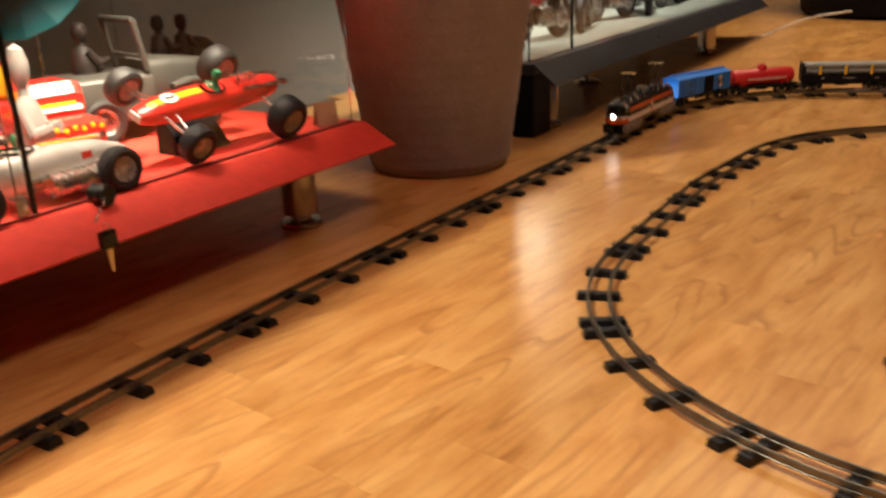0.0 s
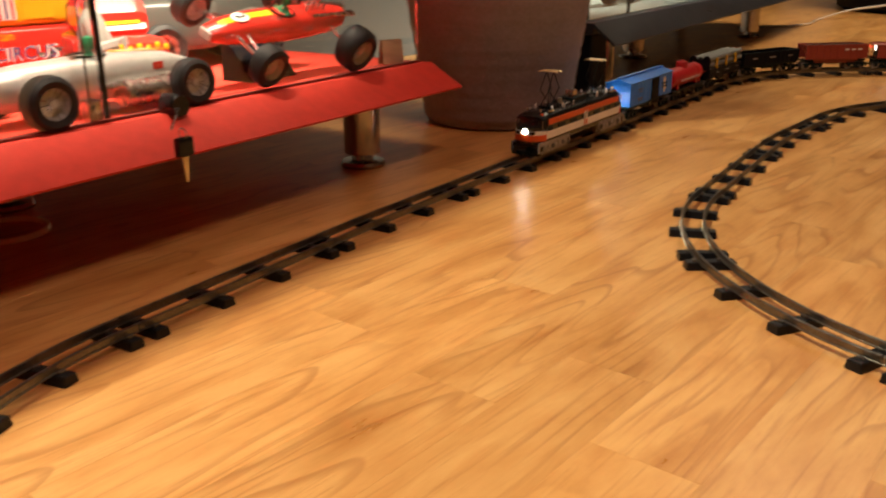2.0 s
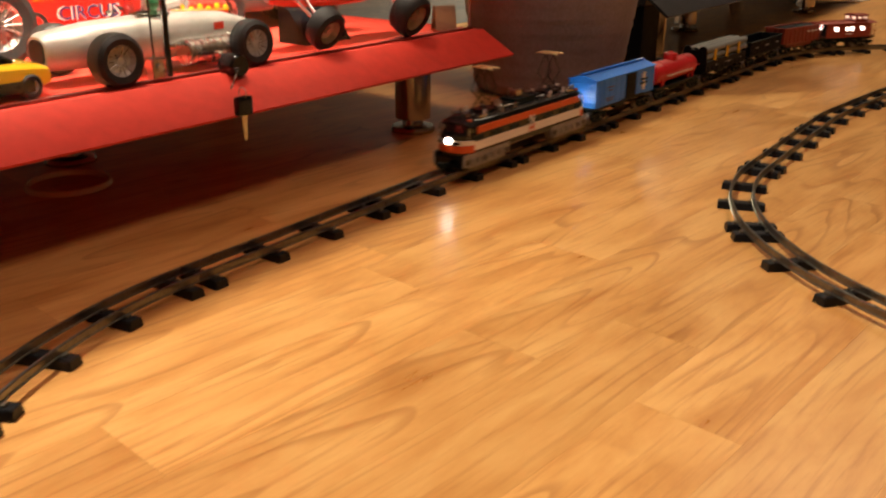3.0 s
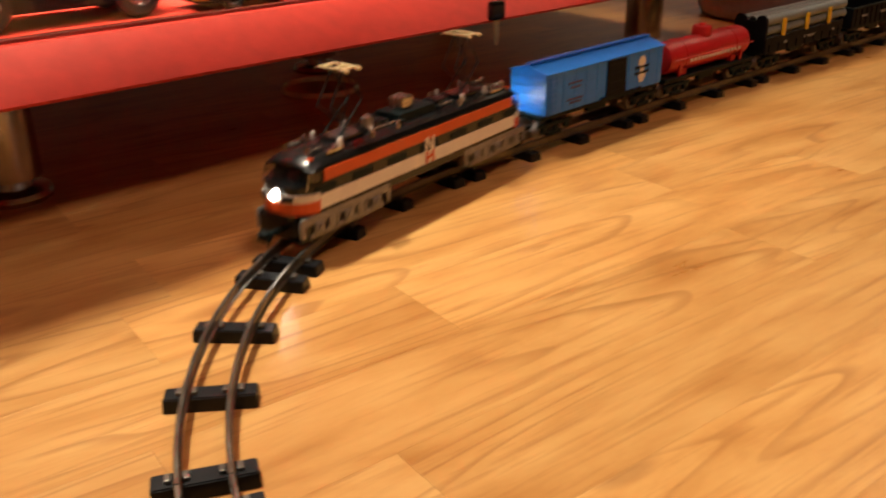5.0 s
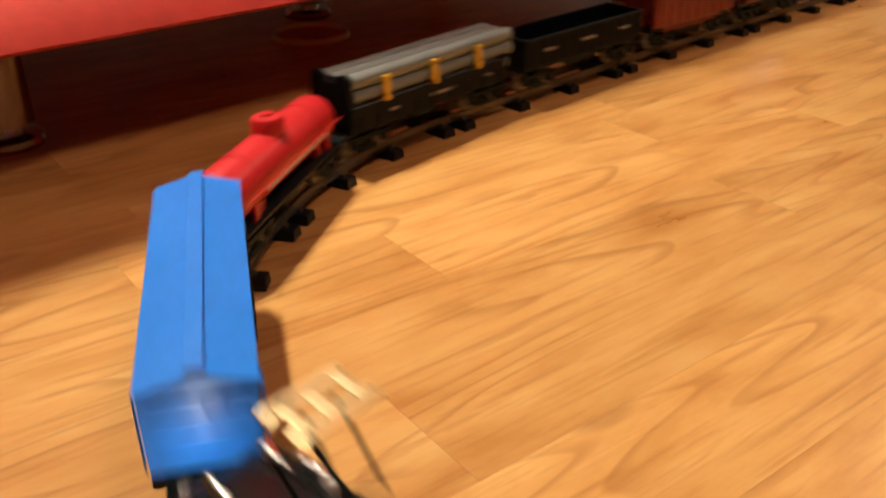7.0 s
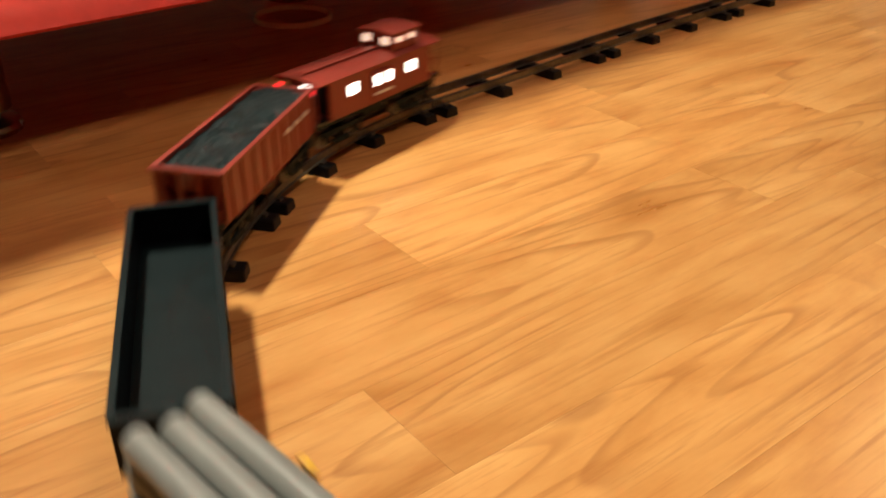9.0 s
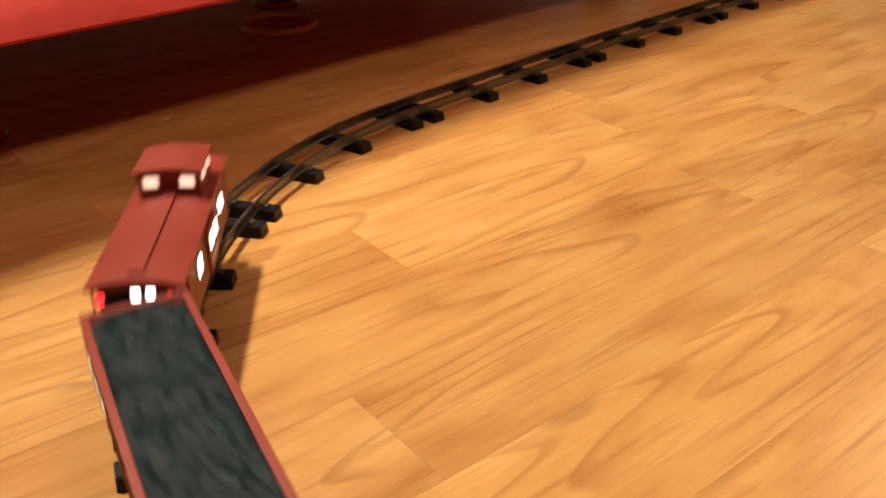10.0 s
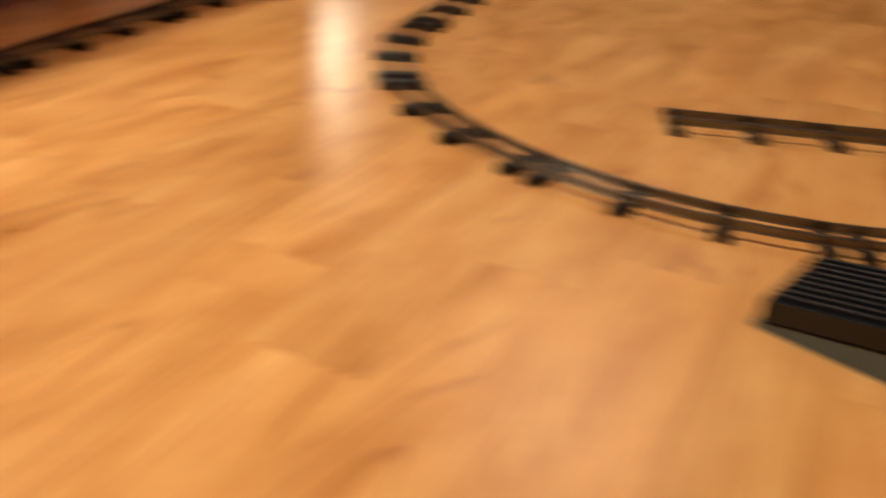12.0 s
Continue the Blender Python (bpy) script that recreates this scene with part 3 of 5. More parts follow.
    part("bell", lathe([(0.0, 0.009), (0.004, 0.008), (0.0052, 0.0), (0.0, 0.0)], 14, Matrix.Translation((0.052, 0.004, 0.0795))), STEEL, root, smooth=True)
    for x in (-0.100, -0.052, 0.030, 0.060, 0.100):
        for y in (-0.0165, 0.0165):
            part("roof_fitting", lathe([(0.0, 0.0), (0.0017, 0.0), (0.0019, 0.0030), (0.0012, 0.0042), (0.0016, 0.0056), (0.0, 0.0064)], 10, Matrix.Translation((x, y, 0.0755))), STEEL, root, "small bright roof fitting", smooth=True)
    for x in (-0.028, 0.022):
        part("roof_cross_bar", box(0.0030, 0.034, 0.0020, (x, 0, 0.0790), 0.0005), DARKGREY, root)
    for y in (-0.010, 0.010):
        part("roof_conduit", rod((-0.05, y, 0.0785), (0.05, y, 0.0785), 0.0008, 6), STEEL, root)
    return root


def build_boxcar():
    L, w = BOX_L, 0.0225
    root = car_base("toy_boxcar", "bright blue plastic toy boxcar with a black door and white emblem", L)
    sec = [(-w, 0.040), (w, 0.040), (w, 0.0790), (0.0, 0.0850), (-w, 0.0790)]
    part("body", loft([[(x, y, z) for y, z in sec] for x in (-L / 2 + 0.004, L / 2 - 0.004)]), BLUE, root)
    part("roof", loft([[(x, y, z) for y, z in ((-w - 0.0012, 0.0788), (0, 0.0852), (w + 0.0012, 0.0788), (w + 0.0012, 0.0800), (0, 0.0866), (-w - 0.0012, 0.0800))] for x in (-L / 2 + 0.002, L / 2 - 0.002)]), BLUE, root)
    part("roof_walk", box(L - 0.006, 0.0075, 0.0016, (0, 0, 0.0878), 0.0004), BLUE, root)
    for y in (-1, 1):
        for k in range(11):
            x = -L / 2 + 0.012 + (L - 0.024) * k / 10
            if abs(x + 0.012) > 0.02:
                part("side_rivet_strip", box(0.0010, 0.0007, 0.037, (x, y * (w + 0.0002), 0.0595), 0.0002), BLUE, root)
        door = part("door", box(0.032, 0.0016, 0.0365, (-0.014, y * (w + 0.0006), 0.0595), 0.0004), CARBLACK, root, "black sliding door")
        for k in range(4):
            part("door_rib", box(0.030, 0.0008, 0.0010, (-0.014, y * (w + 0.0016), 0.046 + 0.009 * k), 0.0002), CARBLACK, door)
        part("door_rail", box(0.07, 0.0016, 0.0014, (-0.024, y * (w + 0.0008), 0.0412), 0.0004), CARBLACK, root)
        em = box(0.0065, 0.0007, 0.027, (-0.058, y * (w + 0.0007), 0.0605), 0.0001)
        box(0.012, 0.0007, 0.006, (-0.0575, y * (w + 0.0007), 0.0685), 0.0001, bm=em)
        box(0.012, 0.0007, 0.006, (-0.0585, y * (w + 0.0007), 0.0535), 0.0001, bm=em)
        part("emblem", em, WHITE, root, "white railway emblem")
        em = box(0.024, 0.0008, 0.0022, (-0.058, y * (w + 0.0009), 0.0630), 0.0001)
        box(0.024, 0.0008, 0.0022, (-0.058, y * (w + 0.0009), 0.0570), 0.0001, bm=em)
        part("emblem", em, CARBLACK, root, "black bars of the emblem")
        bars = bmesh.new()
        for k, (bw, bz) in enumerate(((0.020, 0.066), (0.014, 0.0615), (0.024, 0.050), (0.018, 0.0465))):
            box(bw, 0.0005, 0.0018, (0.052, y * (w + 0.0003), bz), 0, bm=bars)
        part("small_print", bars, NAVY, root)
        lad = bmesh.new()
        for k in range(6):
            rod((L / 2 - 0.016, y * (w + 0.0022), 0.043 + 0.006 * k), (L / 2 - 0.007, y * (w + 0.0022), 0.043 + 0.006 * k), 0.0005, 5, lad)
        for x in (L / 2 - 0.016, L / 2 - 0.007):
            rod((x, y * (w + 0.0018), 0.040), (x, y * (w + 0.0018), 0.077), 0.0005, 5, lad)
        part("ladder", lad, BLUE, root)
    for e in (-1, 1):
        part("brake_wheel", lathe([(0.0042, -0.0004), (0.0048, 0.0), (0.0042, 0.0004)], 14, Matrix.Translation((e * (L / 2 - 0.001), 0.006, 0.070)) @ Matrix.Rotation(radians(90), 4, "Y")), BLUE, root)
        for k in range(4):
            part("end_rib", box(0.0016, 0.040, 0.0022, (e * (L / 2 - 0.0038), 0, 0.047 + 0.009 * k), 0.0006), BLUE, root)
    return root


def build_tank():
    L = TANK_L
    root = car_base("toy_tank_car", "red plastic toy tank car with a domed top", L, 0.034)
    r, zc = 0.0185, 0.0565
    turn = Matrix.Translation((0, 0, zc)) @ Matrix.Rotation(radians(90), 4, "Y")
    h = L / 2 - 0.010
    part("tank", lathe([(0, -h), (r * 0.6, -h + 0.0006), (r * 0.92, -h + 0.003), (r, -h + 0.008), (r, h - 0.008), (r * 0.92, h - 0.003), (r * 0.6, h - 0.0006), (0, h)], 28, turn), REDCAR, root, smooth=True)
    part("dome", lathe([(0.0115, 0), (0.0115, 0.009), (0.010, 0.0115), (0.004, 0.0125), (0.004, 0.0140), (0, 0.0142)], 20, Matrix.Translation((0, 0, zc + r - 0.0025))), REDCAR, root, smooth=True)
    for x in (-0.05, 0.05):
        part("tank_band", lathe([(r + 0.0002, -0.0012), (r + 0.0007, -0.0010), (r + 0.0007, 0.0010), (r + 0.0002, 0.0012)], 28, Matrix.Translation((x, 0, zc)) @ Matrix.Rotation(radians(90), 4, "Y")), REDCAR, root)
        part("saddle", box(0.010, 0.030, 0.010, (x, 0, 0.0400), 0.0015), REDCAR, root)
    for y in (-1, 1):
        part("handrail", rod((-L / 2 + 0.012, y * 0.0215, zc + 0.001), (L / 2 - 0.012, y * 0.0215, zc + 0.001), 0.0006, 6), REDCAR, root)
        bars = bmesh.new()
        for k in range(14):
            box(0.0052, 0.0006, 0.0040, (-0.055 + 0.0075 * k, y * (r * 0.985), zc - 0.0035), 0, Matrix.Rotation(radians(12 * y), 4, "X"), bars)
        part("name_print", bars, WHITE, root, "pale unreadable lettering row")
        for x in (-0.062, 0.062):
            part("tank_strut", box(0.004, 0.003, 0.016, (x, y * 0.0165, 0.0430), 0.0008), REDCAR, root)
    part("deck_plate", box(L - 0.004, 0.040, 0.002, (0, 0, 0.0365), 0.0005), DARKGREY, root)
    return root


def build_pipe_car():
    L = PIPE_L
    root = car_base("toy_pipe_car", "black toy flatcar with yellow stakes and a load of grey pipes", L)
    w = 0.0225
    part("deck", box(L - 0.004, 2 * w, 0.004, (0, 0, 0.0400), 0.0006), CARBLACK, root)
    for y in (-1, 1):
        part("side_sill", box(L - 0.004, 0.0022, 0.020, (0, y * w, 0.0465), 0.0006), CARBLACK, root)
        for k in range(3):
            part("stake", box(0.0062, 0.0030, 0.021, (-0.058 + 0.058 * k, y * (w + 0.0005), 0.0660), 0.0006), YELLOW, root, "yellow stake")
        for k, bw in enumerate((0.012, 0.030, 0.010)):
            part("side_print", box(bw, 0.0005, 0.0026, (-0.07 + 0.06 * k, y * (w + 0.0013), 0.047)), GREYMETAL, root)
        for k in range(9):
            part("stake_pocket", box(0.0040, 0.0020, 0.010, (-0.088 + 0.022 * k, y * (w + 0.0012), 0.0430), 0.0005), CARBLACK, root)
    part("bulkhead", box(0.003, 2 * w, 0.020, (-L / 2 + 0.003, 0, 0.0500), 0.0006), CARBLACK, root)
    tall = box(0.004, 2 * w, 0.036, (L / 2 - 0.003, 0, 0.0580), 0.0006)
    for y in (-0.0145, 0.0145):
        rod((L / 2 - 0.005, y, 0.0765), (L / 2 - 0.001, y, 0.0765), 0.0070, 14, tall)
    part("bulkhead", tall, CARBLACK, root, "black end board with two rounded humps")
    k = 0
    for z, ys in ((0.0500, (-0.0132, 0.0, 0.0132)), (0.0625, (-0.0132, 0.0, 0.0132)), (0.0750, (-0.0132, 0.0, 0.0132))):
        for y in ys:
            o = 0.0015 * ((k * 7) % 5 - 2) - 0.009
            k += 1
            r, ri, hl = 0.0063, 0.0050, 0.101
            prof = [(ri, -hl), (r, -hl), (r, hl), (ri, hl), (ri, -hl)]
            part("pipe", lathe(prof, 18, Matrix.Translation((o, y, z)) @ Matrix.Rotation(radians(90), 4, "Y")), PIPE, root, "grey plastic pipe", smooth=True)
    return root


def build_gondola():
    L = GOND_L
    root = car_base("toy_gondola", "empty black open-topped toy gondola car", L)
    w, z0, z1 = 0.0230, 0.039, 0.0660
    part("deck", box(L - 0.006, 2 * w - 0.002, 0.003, (0, 0, 0.0405), 0.0005), DARKGREY, root)
    for y in (-1, 1):
        part("side", box(L - 0.004, 0.0020, z1 - z0, (0, y * (w - 0.001), (z0 + z1) / 2), 0.0005), CARBLACK, root)
        part("top_rail", box(L - 0.003, 0.0034, 0.0020, (0, y * (w - 0.0006), z1), 0.0005), DARKGREY, root)
        for k in range(12):
            part("side_rib", box(0.0018, 0.0016, z1 - z0 - 0.003, (-L / 2 + 0.012 + (L - 0.024) * k / 11, y * (w + 0.0004), (z0 + z1) / 2), 0.0004), CARBLACK, root)
        for k, bw in enumerate((0.016, 0.022, 0.016)):
            part("side_print", box(bw, 0.0005, 0.003, (-0.06 + 0.06 * k, y * (w + 0.0014), 0.054)), GREYMETAL, root)
    for e in (-1, 1):
        part("end", box(0.002, 2 * w - 0.002, z1 - z0, (e * (L / 2 - 0.003), 0, (z0 + z1) / 2), 0.0005), CARBLACK, root)
        part("top_rail", box(0.0034, 2 * w, 0.0020, (e * (L / 2 - 0.003), 0, z1), 0.0005), DARKGREY, root)
    return root


def build_hopper():
    L = HOPPER_L
    root = car_base("toy_hopper", "oxide-red toy hopper car filled with dark coal", L)
    w, z0, z1 = 0.0230, 0.040, 0.0760
    for y in (-1, 1):
        part("side", box(L - 0.006, 0.0022, z1 - z0, (0, y * (w - 0.001), (z0 + z1) / 2), 0.0005), BROWNRED, root)
        part("top_rail", box(L - 0.004, 0.0036, 0.0024, (0, y * (w - 0.0006), z1), 0.0006), BROWNRED, root)
        for k in range(9):
            part("side_rib", box(0.0020, 0.0018, z1 - z0 - 0.003, (-L / 2 + 0.012 + (L - 0.024) * k / 8, y * (w + 0.0005), (z0 + z1) / 2), 0.0005), BROWNRED, root)
        bars = bmesh.new()
        for k in range(3):
            box(0.010, 0.0005, 0.0034, (-0.055 + 0.016 * k, y * (w + 0.0016), 0.064), 0, bm=bars)
        part("side_print", bars, WHITE, root)
    for e in (-1, 1):
        part("slope_end", loft([[(e * (L / 2 - 0.004), y, z1 - 0.001), (e * (L / 2 - 0.007), y, z1 - 0.001), (e * (L / 2 - 0.034), y, z0), (e * (L / 2 - 0.031), y, z0)] for y in (-w + 0.002, w - 0.002)]), BROWNRED, root)
        part("top_rail", box(0.0036, 2 * w, 0.0024, (e * (L / 2 - 0.004), 0, z1), 0.0006), BROWNRED, root)
        for y in (-0.018, -0.006, 0.006, 0.018):
            part("end_post", box(0.0022, 0.0022, z1 - z0, (e * (L / 2 - 0.004), y, (z0 + z1) / 2), 0.0005), BROWNRED, root)
    part("belly", loft([[(-0.05, -0.016, 0.030), (0.05, -0.016, 0.030), (0.05, 0.016, 0.030), (-0.05, 0.016, 0.030)], [(-0.06, -w + 0.003, z0 + 0.002), (0.06, -w + 0.003, z0 + 0.002), (0.06, w - 0.003, z0 + 0.002), (-0.06, w - 0.003, z0 + 0.002)]]), BROWNRED, root)
    own = bmesh.new()
    nx, ny = 46, 14
    rng = random.Random(5)
    grid = [[own.verts.new((-L / 2 + 0.006 + (L - 0.012) * i / nx, -w + 0.002 + (2 * w - 0.004) * j / ny,
                            0.0735 + 0.0022 * math.sin(math.pi * j / ny) + 0.0009 * rng.uniform(-1, 1) + 0.0006 * math.sin(i * 0.7))) for j in range(ny + 1)] for i in range(nx + 1)]
    for i in range(nx):
        for j in range(ny):
            own.faces.new((grid[i][j], grid[i + 1][j], grid[i + 1][j + 1], grid[i][j + 1]))
    bmesh.ops.solidify(own, geom=own.faces[:], thickness=0.002)
    part("coal_load", own, COAL, root, "lumpy blue-black coal load")
    return root


def build_caboose():
    L = CABOOSE_L
    root = car_base("toy_caboose", "oxide-red toy caboose with glowing windows and a cupola", L, truck_in=0.033)
    w = 0.0225
    a, b = -L / 2 + 0.016, L / 2 - 0.016
    part("body", box(b - a, 2 * w, 0.036, ((a + b) / 2, 0, 0.0575), 0.0006), BROWNRED, root)

    def roof(name, x0, x1, hw, z, rise, parent):
        sec = [(-hw, z), (hw, z), (hw, z + 0.0012), (hw * 0.6, z + rise * 0.75), (0, z + rise), (-hw * 0.6, z + rise * 0.75), (-hw, z + 0.0012)]
        return part(name, loft([[(x, y, q) for y, q in sec] for x in (x0, x1)]), BROWNRED, parent, smooth=True)
    roof("roof", -L / 2 + 0.002, L / 2 - 0.002, w + 0.001, 0.0755, 0.0058, root)
    part("roof_walk", box(L - 0.06, 0.0075, 0.0014, (0.022, 0, 0.0822), 0.0004), BROWNRED, root)
    cx = -0.036
    cup = part("cupola", box(0.034, 2 * w - 0.010, 0.017, (cx, 0, 0.0875), 0.0008), BROWNRED, root, "cupola with lit windows")
    roof("cupola_roof", cx - 0.0195, cx + 0.0195, w - 0.0035, 0.0960, 0.0036, cup)
    for e in (-1, 1):
        for y in (-0.0100, 0.0100):
            part("window", box(0.0008, 0.0080, 0.0076, (cx + e * 0.0172, y, 0.0892), 0.0002), WINDOWDIM, cup, "glowing window")
    for y in (-1, 1):
        for x in (-0.010, 0.010):
            part("window", box(0.0070, 0.0008, 0.0052, (cx + x * 0.8, y * (w - 0.0048), 0.0900), 0.0002), WINDOWDIM, cup, "glowing window")
        for x, bw, out in ((0.038, 0.0100, 0.0), (0.0095, 0.0064, 0.0016), (-0.0050, 0.0064, 0.0016), (-0.036, 0.0100, 0.0)):
            frame_ = part("window_frame", box(bw + 0.003, 0.0008, 0.0134, (x, y * (w + 0.0002 + out), 0.0625), 0.0003), BROWNRED, root)
            part("window", box(bw, 0.0008, 0.0104, (x, y * (w + 0.0006 + out), 0.0625), 0.0002), WINDOWLIT, frame_, "glowing window")
        bay = box(0.026, 0.003, 0.030, (0.002, y * (w + 0.0002), 0.0560), 0.0008)
        bars = bmesh.new()
        box(0.022, 0.0005, 0.0026, (0.002, y * (w + 0.0020), 0.0490), 0, bm=bars)
        part("bay", bay, BROWNRED, root)
        part("side_print", bars, WHITE, root)
        part("marker_lamp", lathe([(0, -0.002), (0.0022, -0.0016), (0.0022, 0.0016), (0, 0.002)], 12, Matrix.Translation((L / 2 - 0.0015, y * (w - 0.006), 0.0700))), REDLIT, root, "glowing red marker lamp", smooth=True)
    for e in (-1, 1):
        part("platform", box(0.018, 2 * w - 0.004, 0.003, (e * (L / 2 - 0.010), 0, 0.0395), 0.0005), BLACK, root)
        # Black here paints in the shade that the roof overhang casts.
        part("shaded_end_wall", box(0.0012, 2 * w - 0.004, 0.030, (e * (b + 0.0006), 0, 0.0580), 0.0004), CARBLACK, root, "end wall, blackened for the shade under the roof")
        for y in (-0.0036, 0.0036):
            part("end_window", box(0.0010, 0.0042, 0.0125, (e * (b + 0.0016), y, 0.0660), 0.0002), WINDOWLIT, root, "glowing end window")
        rail_bm = bmesh.new()
        for y in (-0.019, -0.010, 0.010, 0.019):
            rod((e * (L / 2 - 0.003), y, 0.040), (e * (L / 2 - 0.003), y, 0.056), 0.0006, 5, rail_bm)
        rod((e * (L / 2 - 0.003), -0.019, 0.056), (e * (L / 2 - 0.003), 0.019, 0.056), 0.0006, 5, rail_bm)
        for y in (-0.020, 0.020):
            rod((e * (L / 2 - 0.003), y, 0.040), (e * (L / 2 - 0.003), y, 0.076), 0.0006, 5, rail_bm)
        part("end_railing", rail_bm, BROWNRED, root)
    return root


LOCO, BOXCAR, TANK, PIPES, GONDOLA, HOPPER, CABOOSE = build_loco(), build_boxcar(), build_tank(), build_pipe_car(), build_gondola(), build_hopper(), build_caboose()


def lower(root, k, base=0.042):
    """Makes a car's upper works k times as tall."""
    for ob in root.children_recursive:
        for v in ob.data.vertices:
            if v.co.z > base:
                v.co.z = base + (v.co.z - base) * k


lower(CABOOSE, 0.84)
lower(HOPPER, 0.90)
# each car, the length of track that it takes up, and the distance between its trucks
TRAIN = [(LOCO, LOCO_L, 0.22), (BOXCAR, BOX_L, 0.165), (TANK, TANK_L, 0.133), (PIPES, PIPE_L, 0.148), (GONDOLA, 0.216, 0.138), (HOPPER, HOPPER_L, 0.108), (CABOOSE, CABOOSE_L, 0.094)]
COUPLING = 0.012
# the place of the locomotive's front along the outer track, second by second
FRONT = [(0.0, 1.250), (1.0, 0.965), (2.5, 0.515), (5.5, -0.391), (7.0, -0.886), (9.0, -1.518), (9.5, -1.662), (10.5, -1.956), (12.0, -2.430)]

# ---------- showcase with the red base ----------
LEG_LABEL = "brushed metal furniture leg with a round foot"


def furniture_leg(x, y, top, parent, r=0.027):
    leg = part("leg", lathe([(0, 0.02), (r, 0.02), (r, top), (0, top)], 32, Matrix.Translation((x, y, 0))), CHROME, parent, LEG_LABEL, smooth=True)
    part("foot", lathe([(0, 0.0), (r * 1.22, 0.0), (r * 1.25, 0.004), (r * 1.16, 0.008), (0.016, 0.010), (0.014, 0.02), (0, 0.021)], 32, Matrix.Translation((x, y, 0))), CHROME, leg, "round adjustable foot", smooth=True)
    return leg


DECK = 0.138


def build_showcase():
    root = thing("glass_showcase", "low glass showcase on a red lacquered base with metal legs", "showcase", pose(0.7, 0.13, 0, 0, 0, -1.4) @ pose(-0.7, -0.13, 0))
    x0, x1 = -1.05, 0.705
    part("deck", box(x1 - 0.01 - x0, 0.58, 0.024, ((x0 + x1 - 0.01) / 2, 0.182 + 0.29, DECK - 0.012), 0.001), REDSHELF, root, "red lacquered display deck")
    sec = [(0.1795, DECK + 0.001), (0.130, 0.104), (0.133, 0.101), (0.1805, DECK - 0.006)]
    own = loft([[(x0, y, z) for y, z in sec], [(x1, y, z) for y, z in sec]])
    for v in own.verts:
        if v.co.x > 0:
            v.co.x -= (v.co.y - 0.130) * 0.25
    part("fascia", own, REDSHELF, root, "sloping red front lip")
    part("glass_track", box(x1 - 0.02 - x0, 0.006, 0.003, ((x0 + x1 - 0.02) / 2, 0.196, DECK + 0.0018), 0.0005), mat("track_brown", (0.16, 0.03, 0.02), 0.4), root)
    for x, y in ((0.565, 0.215), (-0.318, 0.236), (-0.95, 0.236), (0.155, 0.455), (0.60, 0.68), (-0.33, 0.68), (-0.95, 0.68)):
        furniture_leg(x, y, DECK - 0.024, root, 0.0262)
    pane = part("glass_pane", box(x1 - x0 - 0.03, 0.004, 0.505, ((x0 + x1) / 2, 0.755, DECK + 0.257), 0.0005), GLASS, root, "clear glass back")
    pane.visible_shadow = False
    # Unseen top, its front edge set so that its shadow ends near the track.
    part("assumed_top", box(x1 - x0 - 0.01, 0.62, 0.02, ((x0 + x1 - 0.01) / 2, 0.465, DECK + 0.523), 0.001), REDSHELF, root, "unseen red top, assumed, to shade the floor")
    # Housing added to go with the strip above the toys; out of view.
    part("added_lamp_bar", box(1.12, 0.012, 0.030, (0.02, 0.235, DECK + 0.497), 0.003), CHROME, root, "slim added lamp bar, unseen under the top")
    pane = part("glass_pane", box(0.83, 0.004, 0.505, (0.125 - 0.415 + 0.0, 0.193, DECK + 0.257), 0.0005), GLASS, root, "clear sliding glass door")
    pane.visible_shadow = False
    pane = part("glass_pane", box(0.57, 0.004, 0.505, (0.115 + 0.285, 0.200, DECK + 0.257), 0.0005), GLASS, root, "clear sliding glass door")
    pane.visible_shadow = False
    part("pane_edge", box(0.005, 0.006, 0.505, (0.128, 0.1925, DECK + 0.2575), 0.0005), BLACK, root, "dark polished glass edge strip")
    lock = part("lock", lathe([(0, 0), (0.0125, 0), (0.0125, 0.020), (0.011, 0.023), (0, 0.023)], 20, Matrix.Translation((0.203, 0.1895, DECK + 0.0085)) @ Matrix.Rotation(radians(90), 4, "X")), BLACK, root, "round showcase lock")
    key = part("key_ring", rod((0.204, 0.171, DECK + 0.008), (0.154, 0.127, DECK - 0.004), 0.0010, 6), STEEL, lock)
    return root


build_showcase()


def build_key():
    root = thing("hanging_key", "small key with black plastic head hanging from the showcase lock", "key", pose(0.154, 0.124, 0.0, 0, 0, 0))
    part("head", box(0.020, 0.009, 0.020, (0, 0, 0.118), 0.004), BLACK, root, "black plastic key head")
    own = extrude([(-0.004, -0.001), (0.004, -0.001), (0.004, 0.001), (-0.004, 0.001)], 0.082, 0.110)
    for v in own.verts:
        if v.co.z < 0.09:
            v.co.x *= 0.35
    part("blade", own, GOLD, root, "brass key blade")
    part("ring", lathe([(0.0055, -0.0006), (0.0063, 0.0), (0.0055, 0.0006)], 16, Matrix.Translation((0, 0, 0.131)) @ Matrix.Rotation(radians(90), 4, "Y")), STEEL, root)


build_key()


